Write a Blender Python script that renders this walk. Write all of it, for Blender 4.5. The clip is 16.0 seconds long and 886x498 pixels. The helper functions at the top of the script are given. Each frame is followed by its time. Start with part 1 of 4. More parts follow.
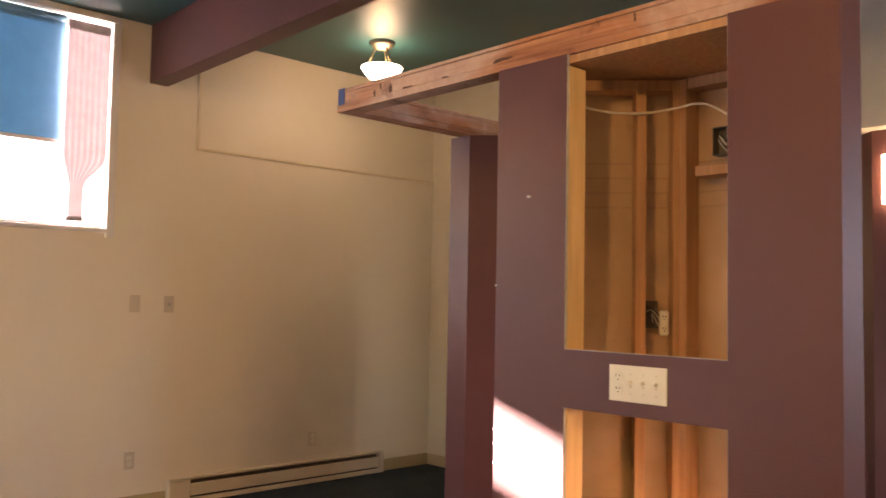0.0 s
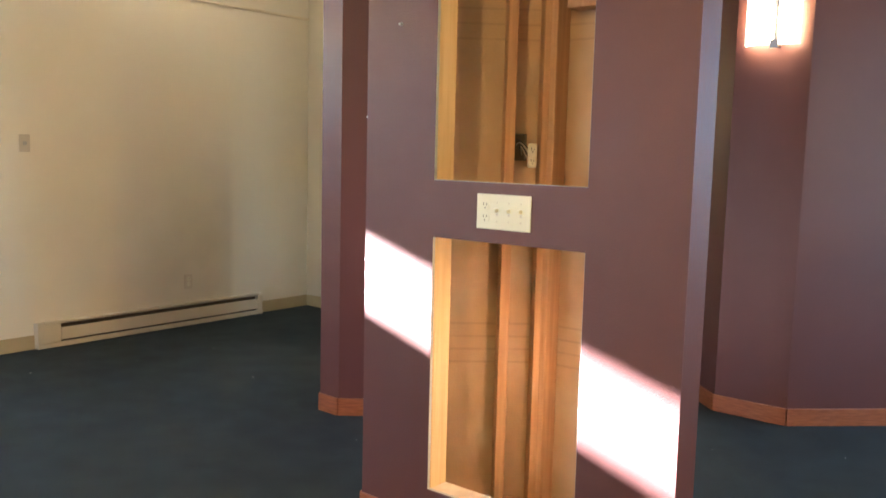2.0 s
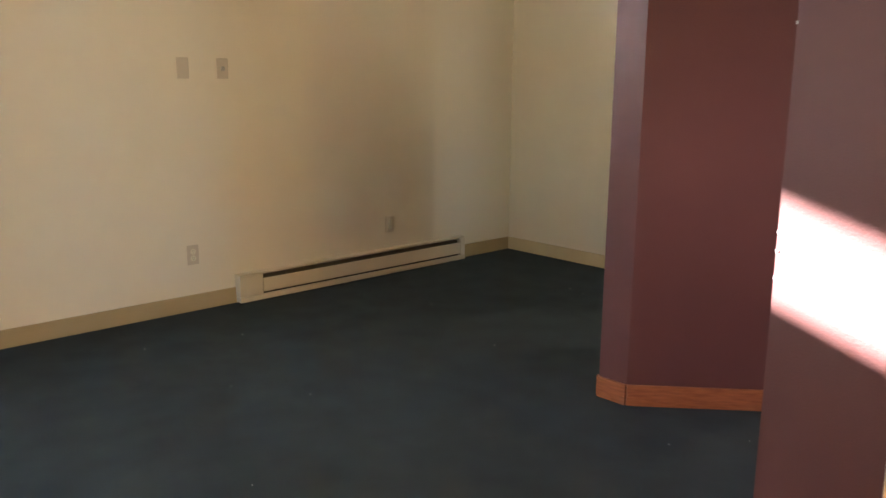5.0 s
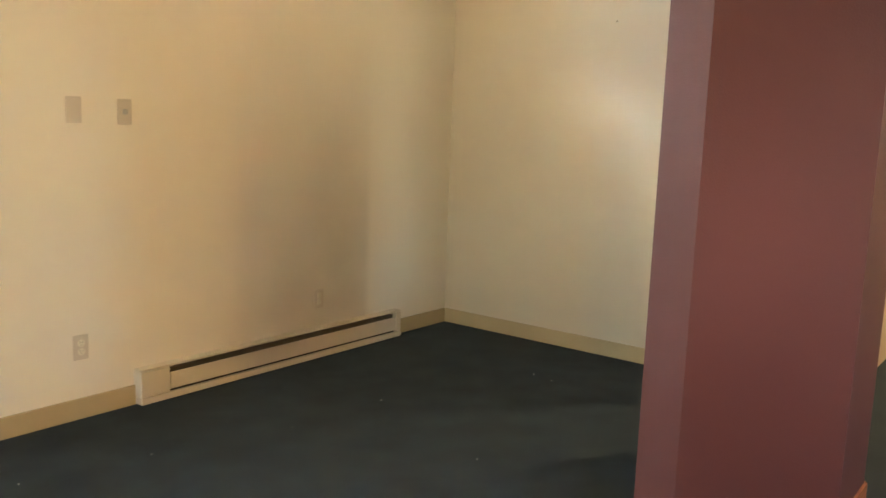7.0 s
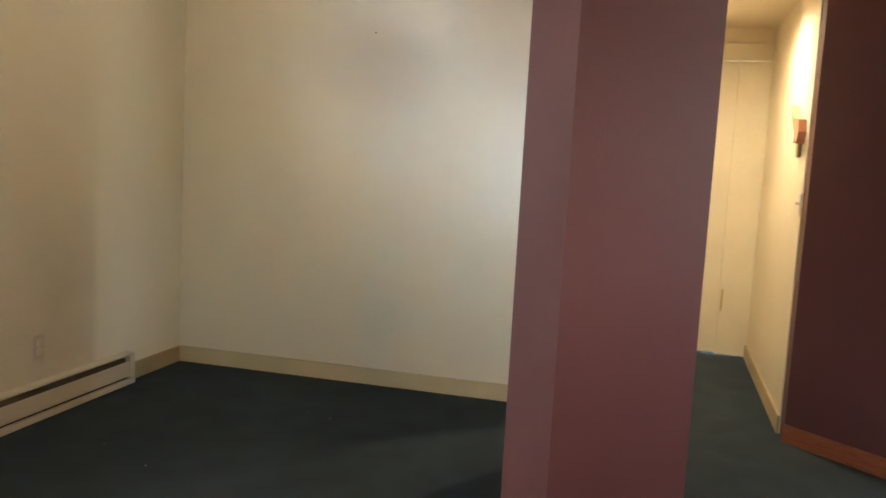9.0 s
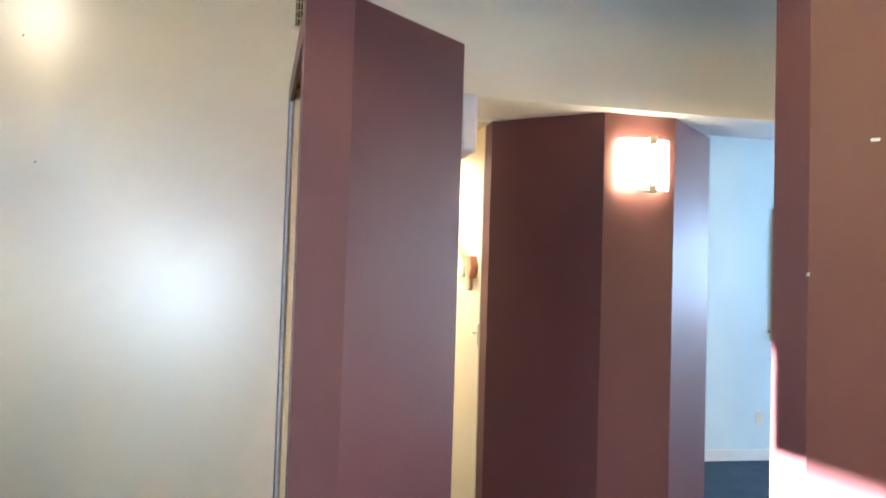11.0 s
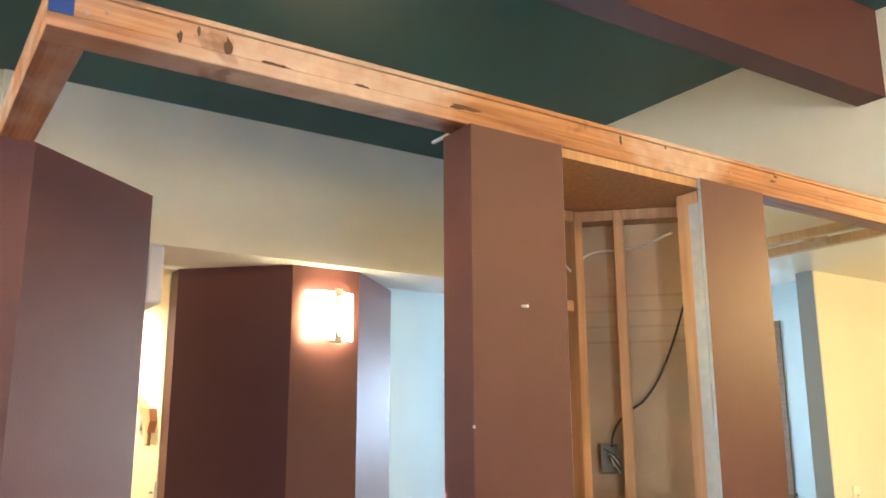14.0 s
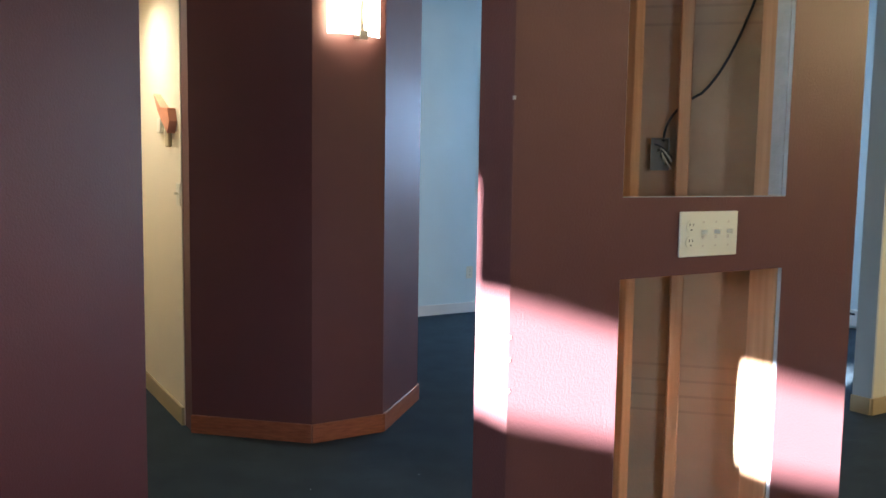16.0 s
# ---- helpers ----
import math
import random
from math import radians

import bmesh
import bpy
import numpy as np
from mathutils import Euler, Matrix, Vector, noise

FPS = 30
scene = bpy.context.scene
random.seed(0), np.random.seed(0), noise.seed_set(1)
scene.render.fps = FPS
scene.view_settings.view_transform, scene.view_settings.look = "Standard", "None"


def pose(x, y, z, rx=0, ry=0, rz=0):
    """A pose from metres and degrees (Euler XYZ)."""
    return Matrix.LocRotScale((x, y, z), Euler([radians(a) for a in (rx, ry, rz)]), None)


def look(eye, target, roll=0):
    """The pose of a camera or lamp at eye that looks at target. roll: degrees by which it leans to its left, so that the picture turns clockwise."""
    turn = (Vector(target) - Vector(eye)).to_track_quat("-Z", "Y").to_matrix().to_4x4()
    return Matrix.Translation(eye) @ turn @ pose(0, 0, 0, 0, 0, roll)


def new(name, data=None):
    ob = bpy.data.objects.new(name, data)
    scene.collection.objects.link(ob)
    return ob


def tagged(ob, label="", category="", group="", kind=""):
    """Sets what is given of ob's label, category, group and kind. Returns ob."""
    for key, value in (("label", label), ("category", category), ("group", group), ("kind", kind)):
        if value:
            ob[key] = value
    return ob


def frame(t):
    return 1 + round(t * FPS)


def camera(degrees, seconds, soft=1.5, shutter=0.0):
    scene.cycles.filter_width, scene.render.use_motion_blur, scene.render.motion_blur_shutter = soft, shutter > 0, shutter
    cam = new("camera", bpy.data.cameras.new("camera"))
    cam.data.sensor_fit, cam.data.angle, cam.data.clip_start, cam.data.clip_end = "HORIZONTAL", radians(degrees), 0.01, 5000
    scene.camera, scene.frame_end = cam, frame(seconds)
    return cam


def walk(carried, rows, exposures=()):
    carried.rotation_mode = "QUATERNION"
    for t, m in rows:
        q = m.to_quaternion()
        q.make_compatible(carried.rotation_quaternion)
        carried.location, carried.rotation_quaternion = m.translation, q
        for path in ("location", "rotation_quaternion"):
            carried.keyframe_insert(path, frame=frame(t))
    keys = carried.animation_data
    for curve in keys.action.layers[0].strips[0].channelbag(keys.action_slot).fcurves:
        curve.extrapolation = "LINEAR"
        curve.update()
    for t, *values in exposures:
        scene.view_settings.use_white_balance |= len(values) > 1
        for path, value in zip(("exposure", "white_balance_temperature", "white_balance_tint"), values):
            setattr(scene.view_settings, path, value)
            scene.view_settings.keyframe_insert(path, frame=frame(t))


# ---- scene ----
cam = camera(55.3, 16.0, shutter=0.3)
# seconds, stops, kelvin, tint: the clip's own exposure and white balance drift
EXPOSURES = [(0, 5.5, 7600, 32), (0.5, 5.75, 7600, 32), (1.0, 6.1, 7200, 26), (1.5, 6.1, 6600, 17), (2.0, 6.1, 6000, 11), (2.5, 4.05, 5100, 0), (3.0, 4.35, 5250, 7),
             (3.5, 5.75, 6100, 12), (4.5, 5.7, 6300, 13), (7.0, 6.3, 7000, 11), (8.0, 6.15, 6800, 10), (10.5, 5.8, 5600, 10), (11.0, 6.5, 5400, 10), (12.0, 6.25, 6000, 9),
             (13.0, 6.2, 6500, 10), (14.0, 6.5, 6300, 9), (14.5, 6.25, 5950, 9), (15.0, 5.6, 5600, 10), (15.5, 5.6, 5400, 7), (16.0, 5.3, 5300, 10)]
PATH = [
    (0, (-0.096, -0.09, 1.445), (1.262, 1.374, 1.564), 1.1),
    (0.5, (-0.084, -0.108, 1.43), (1.379, 1.251, 1.538), 1.4),
    (1, (-0.066, -0.119, 1.414), (1.455, 1.18, 1.43), 1.3),
    (1.5, (-0.068, -0.125, 1.394), (1.496, 1.118, 1.294), 1.6),
    (2, (-0.062, -0.119, 1.376), (1.48, 1.133, 1.151), 1.4),
    (2.5, (-0.049, -0.086, 1.352), (1.474, 1.166, 1.011), 1.5),
    (3, (0.012, 0.061, 1.357), (1.508, 1.327, 0.956), 1.2),
    (3.5, (0.079, 0.254, 1.358), (1.565, 1.53, 0.951), 1.5),
    (4, (0.096, 0.493, 1.358), (1.577, 1.771, 0.943), 1.3),
    (4.5, (0.083, 0.751, 1.361), (1.477, 2.124, 0.952), 0.6),
    (4.7, (0.06, 0.89, 1.375), (1.399, 2.317, 0.959), 0.5),
    (6.8, (0.310, 1.945, 1.385), (1.855, 3.190, 1.064), 1.9),
    (7, (0.340, 2.020, 1.388), (1.912, 3.220, 1.088), 2.1),
    (7.5, (0.381, 2.226, 1.359), (2.105, 3.208, 1.113), 2.2),
    (8, (0.363, 2.432, 1.308), (2.168, 3.267, 1.09), 2.7),
    (10.5, (0.503, 3.113, 1.427), (2.49, 2.898, 1.362), 2.6),
    (11, (0.485, 3.261, 1.447), (2.436, 2.828, 1.536), 1.8),
    (11.5, (0.451, 3.348, 1.482), (2.341, 2.736, 1.707), 1.2),
    (12, (0.444, 3.353, 1.518), (2.274, 2.632, 1.879), 0.7),
    (12.5, (0.432, 3.342, 1.516), (2.203, 2.522, 1.954), 0.3),
    (13, (0.414, 3.323, 1.513), (2.118, 2.387, 1.985), -0.1),
    (13.5, (0.406, 3.302, 1.503), (2.064, 2.286, 1.971), -0.4),
    (14, (0.411, 3.292, 1.479), (2.041, 2.217, 1.91), -0.2),
    (14.5, (0.433, 3.292, 1.439), (2.08, 2.188, 1.701), 0.2),
    (15, (0.45, 3.294, 1.417), (2.113, 2.187, 1.521), 0.4),
    (15.5, (0.513, 3.255, 1.393), (2.191, 2.171, 1.296), 0.3),
    (16, (0.672, 3.125, 1.35), (2.373, 2.091, 1.157), 0.9),
]
walk(cam, [(t, look(eye, target, roll)) for t, eye, target, roll in PATH], EXPOSURES)

# ---- light ----
SUN_WAY = Vector((0.34, -1.0, -0.309)).normalized()
world = bpy.data.worlds.new("sky")
scene.world = world
world.use_nodes = True
wn = world.node_tree
sky = wn.nodes.new("ShaderNodeTexSky")
sky.sky_type = "NISHITA"
sky.sun_disc = False
sky.dust_density = 0.2
sky.sun_elevation = math.asin(-SUN_WAY.z)
sky.sun_rotation = math.atan2(-SUN_WAY.x, -SUN_WAY.y)
wn.links.new(sky.outputs[0], wn.nodes["Background"].inputs[0])
wn.nodes["Background"].inputs[1].default_value = 0.04


def lamp(name, kind, m, power, colour, size=0.1, size_y=0.0, angle=0.0, spot=0.0):
    data = bpy.data.lights.new(name, kind)
    data.energy, data.color = power, colour
    if kind == "AREA":
        data.shape, data.size, data.size_y = "RECTANGLE", size, size_y or size
    elif kind == "SUN":
        data.angle = angle
    else:
        data.shadow_soft_size = size
    if kind == "SPOT":
        data.spot_size, data.spot_blend = spot, 0.8
    ob = new(name, data)
    ob.matrix_world = m
    return ob


lamp("sun", "SUN", look((0, 0, 0), SUN_WAY), 5.0, (1.0, 0.97, 0.93), angle=radians(1.2))
DAY = (0.78, 0.88, 1.0)
lamp("north_window_sky", "AREA", look((0.2, 5.66, 2.15), (0.4, 2.2, 3.3)), 0.65, DAY, 3.0, 0.5)
# Unseen west window, added to cast the cool sheen on the east wall.
lamp("west_window_sky", "AREA", look((-3.17, 4.25, 1.3), (3, 3.9, 1.2)), 1.0, (0.64, 0.79, 1.0), 1.0, 0.9)
lamp("east_window_sky", "AREA", look((7.2, -1.9, 1.7), (3, -0.6, 0.6)), 1.6, (0.52, 0.74, 1.0), 1.0, 0.9)
lamp("south_window_sky", "AREA", look((6.1, -3.72, 1.7), (6.9, 0, 1.1)), 1.15, (0.66, 0.82, 1.0), 1.2, 1.2)
# Fill for the sconce column, through an added window that stays hidden.
lamp("south_window_sky", "AREA", look((4.25, -3.72, 1.6), (4.6, 0.9, 0.7)), 0.5, (0.46, 0.64, 1.0), 0.9, 1.2)
WARM = (1.0, 0.66, 0.26)
# The second lamp, at x -0.9, is unseen, added for warm fill.
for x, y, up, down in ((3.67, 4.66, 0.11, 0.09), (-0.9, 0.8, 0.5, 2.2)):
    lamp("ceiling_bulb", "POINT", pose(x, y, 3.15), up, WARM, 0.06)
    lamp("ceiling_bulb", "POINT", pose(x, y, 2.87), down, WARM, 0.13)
lamp("south_ceiling_bulb", "POINT", pose(1.1, -1.6, 2.27), 2.6, WARM, 0.06)
for y in (1.305, 1.445):
    lamp("sconce_bulb", "POINT", pose(4.385, y, 2.10), 0.035, (1.0, 0.74, 0.30), 0.018)
lamp("corridor_bulb", "SPOT", look((5.45, 2.45, 2.325), (5.6, 2.44, 0)), 2.0, (1.0, 0.82, 0.54), 0.05, spot=radians(165))


# ---- materials ----
def material(name, colour, rough=0.6, second=None, scale=8.0, grain=0.0, grain_scale=300.0, stretch=(1, 1, 1), metal=0.0,
             speck=0.0, emit=0.0, spec=0.5, mottle=0.5):
    """A paint, wood or fabric with large soft blotches, fine grain and relief."""
    m = bpy.data.materials.new(name)
    m.use_nodes = True
    nt = m.node_tree
    b = nt.nodes["Principled BSDF"]
    b.inputs["Roughness"].default_value, b.inputs["Metallic"].default_value = rough, metal
    b.inputs["Specular IOR Level"].default_value = spec
    co = nt.nodes.new("ShaderNodeTexCoord")
    mp = nt.nodes.new("ShaderNodeMapping")
    mp.inputs["Scale"].default_value = stretch
    nt.links.new(co.outputs["Object"], mp.inputs[0])
    n1 = nt.nodes.new("ShaderNodeTexNoise")
    n1.inputs["Scale"].default_value, n1.inputs["Detail"].default_value = scale, 5
    nt.links.new(mp.outputs[0], n1.inputs[0])
    ramp = nt.nodes.new("ShaderNodeValToRGB")
    second = second or tuple(c * 0.86 for c in colour)
    ramp.color_ramp.elements[0].position, ramp.color_ramp.elements[1].position = 0.5 - mottle * 0.4, 0.5 + mottle * 0.4
    ramp.color_ramp.elements[0].color, ramp.color_ramp.elements[1].color = (*second, 1), (*colour, 1)
    nt.links.new(n1.outputs[0], ramp.inputs[0])
    out = ramp.outputs[0]
    n2 = nt.nodes.new("ShaderNodeTexNoise")
    n2.inputs["Scale"].default_value, n2.inputs["Detail"].default_value = grain_scale, 2
    nt.links.new(mp.outputs[0], n2.inputs[0])
    if speck:
        mix = nt.nodes.new("ShaderNodeMix")
        mix.data_type, mix.blend_type = "RGBA", "MULTIPLY"
        mix.inputs[0].default_value = 1.0
        r2 = nt.nodes.new("ShaderNodeMapRange")
        r2.inputs["From Min"].default_value, r2.inputs["From Max"].default_value = 0.3, 0.7
        r2.inputs["To Min"].default_value, r2.inputs["To Max"].default_value = 1 - speck, 1 + speck
        nt.links.new(n2.outputs[0], r2.inputs[0])
        nt.links.new(out, mix.inputs[6])
        nt.links.new(r2.outputs[0], mix.inputs[7])
        out = mix.outputs[2]
    nt.links.new(out, b.inputs["Base Color"])
    if grain:
        bump = nt.nodes.new("ShaderNodeBump")
        bump.inputs["Strength"].default_value, bump.inputs["Distance"].default_value = grain, 0.004
        nt.links.new(n2.outputs[0], bump.inputs["Height"])
        nt.links.new(bump.outputs[0], b.inputs["Normal"])
    if emit:
        b.inputs["Emission Color"].default_value = (*colour, 1)
        b.inputs["Emission Strength"].default_value = emit
    return m


PLUM = material("plum_paint", (0.113, 0.042, 0.040), 0.48, scale=1.5, grain=0.25, grain_scale=160, spec=0.38)
CREAM = material("cream_paint", (0.76, 0.67, 0.50), 0.5, scale=1.2, grain=0.2, grain_scale=180, second=(0.70, 0.61, 0.46))
WHITE_WALL = material("white_wall_paint", (0.78, 0.72, 0.60), 0.30, scale=1.2, grain=0.03, grain_scale=180, second=(0.74, 0.67, 0.54), spec=1.0)
PALE = material("pale_blue_grey_paint", (0.62, 0.71, 0.73), 0.6, scale=1.2, grain=0.2, grain_scale=180)
# Cool daylight on the stub's yellow paint, put into the colour.
STUB_COOL = material("stub_end_cool_lit", (0.40, 0.45, 0.48), 0.6, scale=1.2, grain=0.2, grain_scale=180)
SOFFIT = material("soffit_paint", (0.85, 0.81, 0.74), 0.6, scale=1.2, grain=0.15, grain_scale=180)
# East wall tone: darker and yellower than white_wall_paint, with a satin coat.
EAST_TONE = material("east_wall_satin", (0.59, 0.51, 0.37), 0.31, scale=1.2, grain=0.03, grain_scale=180, second=(0.55, 0.47, 0.335), spec=1.0)
coat = EAST_TONE.node_tree.nodes["Principled BSDF"]
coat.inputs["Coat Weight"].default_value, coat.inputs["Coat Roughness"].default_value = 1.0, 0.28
YELLOW = material("pale_yellow_paint", (0.62, 0.60, 0.47), 0.6, scale=1.2, grain=0.2, grain_scale=180)
TEAL = material("dark_teal_ceiling_paint", (0.020, 0.085, 0.088), 0.45, scale=1.5, grain=0.3, grain_scale=120)
CARPET = material("blue_carpet", (0.042, 0.055, 0.064), 0.95, (0.031, 0.042, 0.050), 5, 0.9, 420, speck=0.5, spec=0.1)
OAK = material("red_oak_trim", (0.34, 0.115, 0.045), 0.4, (0.22, 0.065, 0.025), 14, 0.15, 60, (1, 1, 8))
TAN = material("tan_baseboard", (0.46, 0.36, 0.20), 0.45, scale=3)
STUD = material("old_stud_lumber", (0.58, 0.335, 0.17), 0.65, (0.44, 0.23, 0.105), 9, 0.25, 90, (6, 6, 0.3))
FRESH = material("pale_stud_lumber", (0.68, 0.50, 0.29), 0.65, (0.58, 0.40, 0.21), 9, 0.2, 90, (6, 6, 0.3))
KNOT = material("dark_knot", (0.10, 0.045, 0.02), 0.7, scale=30)
PAPER = material("brown_drywall_paper", (0.58, 0.395, 0.235), 0.7, (0.44, 0.28, 0.15), 3, 0.2, 120)
GYPSUM = material("raw_gypsum_edge", (0.46, 0.47, 0.48), 0.9, scale=40, grain=0.5, grain_scale=200)
DULL = material("dull_beige_plastic", (0.60, 0.53, 0.43), 0.4, scale=3)
IVORY = material("ivory_plastic", (0.74, 0.70, 0.56), 0.35, scale=3)
DARK = material("dark_gap", (0.012, 0.011, 0.010), 0.8)
ENAMEL = material("cream_enamel_metal", (0.66, 0.58, 0.44), 0.35, scale=2)
FINS = material("dusty_metal", (0.16, 0.13, 0.09), 0.5, metal=0.4)
STEEL = material("steel", (0.45, 0.44, 0.42), 0.35, metal=1.0)
BRASS = material("brass", (0.62, 0.42, 0.16), 0.3, metal=1.0)
TAPE = material("blue_painters_tape", (0.012, 0.05, 0.22), 0.6)
FRAME = material("white_trim_paint", (0.76, 0.73, 0.70), 0.4, scale=4)
DOOR = material("cream_door_paint", (0.76, 0.68, 0.50), 0.45, scale=2)
CABLE_W = material("white_cable", (0.70, 0.66, 0.56), 0.5)
CABLE_B = material("black_cable", (0.02, 0.018, 0.016), 0.5)
BROWN = material("brown_wood_casing", (0.20, 0.105, 0.05), 0.5, (0.13, 0.065, 0.03), 10, 0.1, 80, (1, 1, 6))
TANWOOD = material("tan_wood_casing", (0.34, 0.22, 0.085), 0.5, (0.26, 0.16, 0.06), 10, 0.1, 80, (1, 1, 6))
TERRA = material("terracotta", (0.62, 0.27, 0.15), 0.6, scale=20)
GLOW = material("lit_frosted_glass", (1.0, 0.86, 0.66), 0.5, emit=0.4)
LIT_SHADE = material("lit_sconce_glass", (1.0, 0.80, 0.46), 0.5, emit=0.6)
DUSTY = material("dusty_pale_plate", (0.72, 0.66, 0.58), 0.8, (0.58, 0.48, 0.38), 14, 0.3, 120)
NICKEL = material("tarnished_nickel", (0.24, 0.20, 0.15), 0.4, metal=1.0)
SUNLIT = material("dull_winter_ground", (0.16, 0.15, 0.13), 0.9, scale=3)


def lumber(name, along=1):
    """Weathered pine with long grain, pale dusty patches and dark stains; along is the axis of the grain."""
    m = bpy.data.materials.new(name)
    m.use_nodes = True
    nt = m.node_tree
    b = nt.nodes["Principled BSDF"]
    co = nt.nodes.new("ShaderNodeTexCoord")

    def clouds(scale, stretch, detail=4, warp=0.0):
        mp, n = nt.nodes.new("ShaderNodeMapping"), nt.nodes.new("ShaderNodeTexNoise")
        mp.inputs["Scale"].default_value = stretch
        n.inputs["Scale"].default_value, n.inputs["Detail"].default_value, n.inputs["Distortion"].default_value = scale, detail, warp
        nt.links.new(co.outputs["Object"], mp.inputs[0])
        nt.links.new(mp.outputs[0], n.inputs[0])
        return n.outputs[0]

    def ramp(socket, *stops):
        r = nt.nodes.new("ShaderNodeValToRGB")
        el = r.color_ramp.elements
        while len(el) < len(stops):
            el.new(0.5)
        for e, (p, c) in zip(el, stops):
            e.position, e.color = p, (*c, 1)
        nt.links.new(socket, r.inputs[0])
        return r.outputs[0]

    def mix(fac, p, q, mode="MIX"):
        k = nt.nodes.new("ShaderNodeMix")
        k.data_type, k.blend_type = "RGBA", mode
        if isinstance(fac, float):
            k.inputs[0].default_value = fac
        else:
            nt.links.new(fac, k.inputs[0])
        nt.links.new(p, k.inputs[6])
        nt.links.new(q, k.inputs[7])
        return k.outputs[2]

    long = [7.0, 7.0, 7.0]
    long[along] = 0.35
    fine = [60.0, 60.0, 60.0]
    fine[along] = 1.5
    grain = ramp(clouds(3.0, long, 6, 0.6), (0.32, (0.25, 0.085, 0.030)), (0.52, (0.44, 0.185, 0.075)), (0.70, (0.54, 0.27, 0.13)))
    streak = clouds(2.0, fine, 3)
    grain = mix(0.6, grain, ramp(streak, (0.35, (0.62, 0.55, 0.5)), (0.6, (1, 1, 1))), "MULTIPLY")
    dust = ramp(clouds(1.3, (1.0, 1.0, 1.6), 5, 0.5), (0.46, (0, 0, 0)), (0.57, (0.8, 0.8, 0.8)))
    pale = ramp(clouds(18.0, (1, 1, 1), 4), (0.3, (0.50, 0.33, 0.25)), (0.7, (0.62, 0.47, 0.38)))
    col = mix(dust, grain, pale)
    spots = ramp(clouds(5.0, (1.0, 1.0, 1.4), 4, 1.0), (0.60, (1, 1, 1)), (0.70, (0.42, 0.30, 0.25)))
    col = mix(0.75, col, spots, "MULTIPLY")
    nt.links.new(col, b.inputs["Base Color"])
    b.inputs["Roughness"].default_value = 0.55
    bump = nt.nodes.new("ShaderNodeBump")
    bump.inputs["Strength"].default_value, bump.inputs["Distance"].default_value = 0.35, 0.003
    nt.links.new(streak, bump.inputs["Height"])
    nt.links.new(bump.outputs[0], b.inputs["Normal"])
    return m


PINE = lumber("raw_pine_lumber")
PINE_X = lumber("raw_pine_return", 0)


def sheer(name, colour, share):
    """A cloth that lets part of the light behind it through."""
    m = material(name, colour, 0.9, scale=12, speck=0.15, grain_scale=500)
    nt = m.node_tree
    t = nt.nodes.new("ShaderNodeBsdfTranslucent")
    t.inputs[0].default_value = (*colour, 1)
    mix = nt.nodes.new("ShaderNodeMixShader")
    mix.inputs[0].default_value = share
    nt.links.new(nt.nodes["Principled BSDF"].outputs[0], mix.inputs[1])
    nt.links.new(t.outputs[0], mix.inputs[2])
    nt.links.new(mix.outputs[0], nt.nodes["Material Output"].inputs[0])
    return m


BLIND = sheer("blue_grey_roller_blind", (0.12, 0.28, 0.40), 0.16)
CURTAIN = sheer("mauve_sheer_curtain", (0.49, 0.41, 0.44), 0.020)


def sooty_wall():
    """The white wall paint with a soot stain above the heater: a soft cloud with a sharp right edge."""
    m = WHITE_WALL.copy()
    m.name = "sooty_white_wall_paint"
    nt = m.node_tree
    b = nt.nodes["Principled BSDF"]
    b.inputs["Roughness"].default_value = 0.55
    old = b.inputs["Base Color"].links[0].from_socket
    co = nt.nodes.new("ShaderNodeTexCoord")
    sep = nt.nodes.new("ShaderNodeSeparateXYZ")
    nt.links.new(co.outputs["Object"], sep.inputs[0])

    def ramp(socket, a, z, lo, hi):
        r = nt.nodes.new("ShaderNodeMapRange")
        r.interpolation_type = "SMOOTHSTEP"
        for key, value in (("From Min", a), ("From Max", z), ("To Min", lo), ("To Max", hi)):
            r.inputs[key].default_value = value
        nt.links.new(socket, r.inputs["Value"])
        return r.outputs[0]

    def times(p, q):
        k = nt.nodes.new("ShaderNodeMath")
        k.operation = "MULTIPLY"
        nt.links.new(p, k.inputs[0])
        nt.links.new(q, k.inputs[1])
        return k.outputs[0]

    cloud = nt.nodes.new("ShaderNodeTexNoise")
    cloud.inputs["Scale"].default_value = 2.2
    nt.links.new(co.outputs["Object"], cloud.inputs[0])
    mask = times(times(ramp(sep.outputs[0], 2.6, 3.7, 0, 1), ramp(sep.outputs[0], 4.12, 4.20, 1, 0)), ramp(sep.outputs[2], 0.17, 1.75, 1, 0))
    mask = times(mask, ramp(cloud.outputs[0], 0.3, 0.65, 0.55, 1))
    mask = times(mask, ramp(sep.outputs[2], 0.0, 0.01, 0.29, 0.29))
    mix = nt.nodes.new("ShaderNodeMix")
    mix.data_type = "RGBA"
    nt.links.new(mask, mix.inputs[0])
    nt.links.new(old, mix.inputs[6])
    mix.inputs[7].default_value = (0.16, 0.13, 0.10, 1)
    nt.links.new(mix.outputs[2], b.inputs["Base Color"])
    return m


SOOTY = sooty_wall()


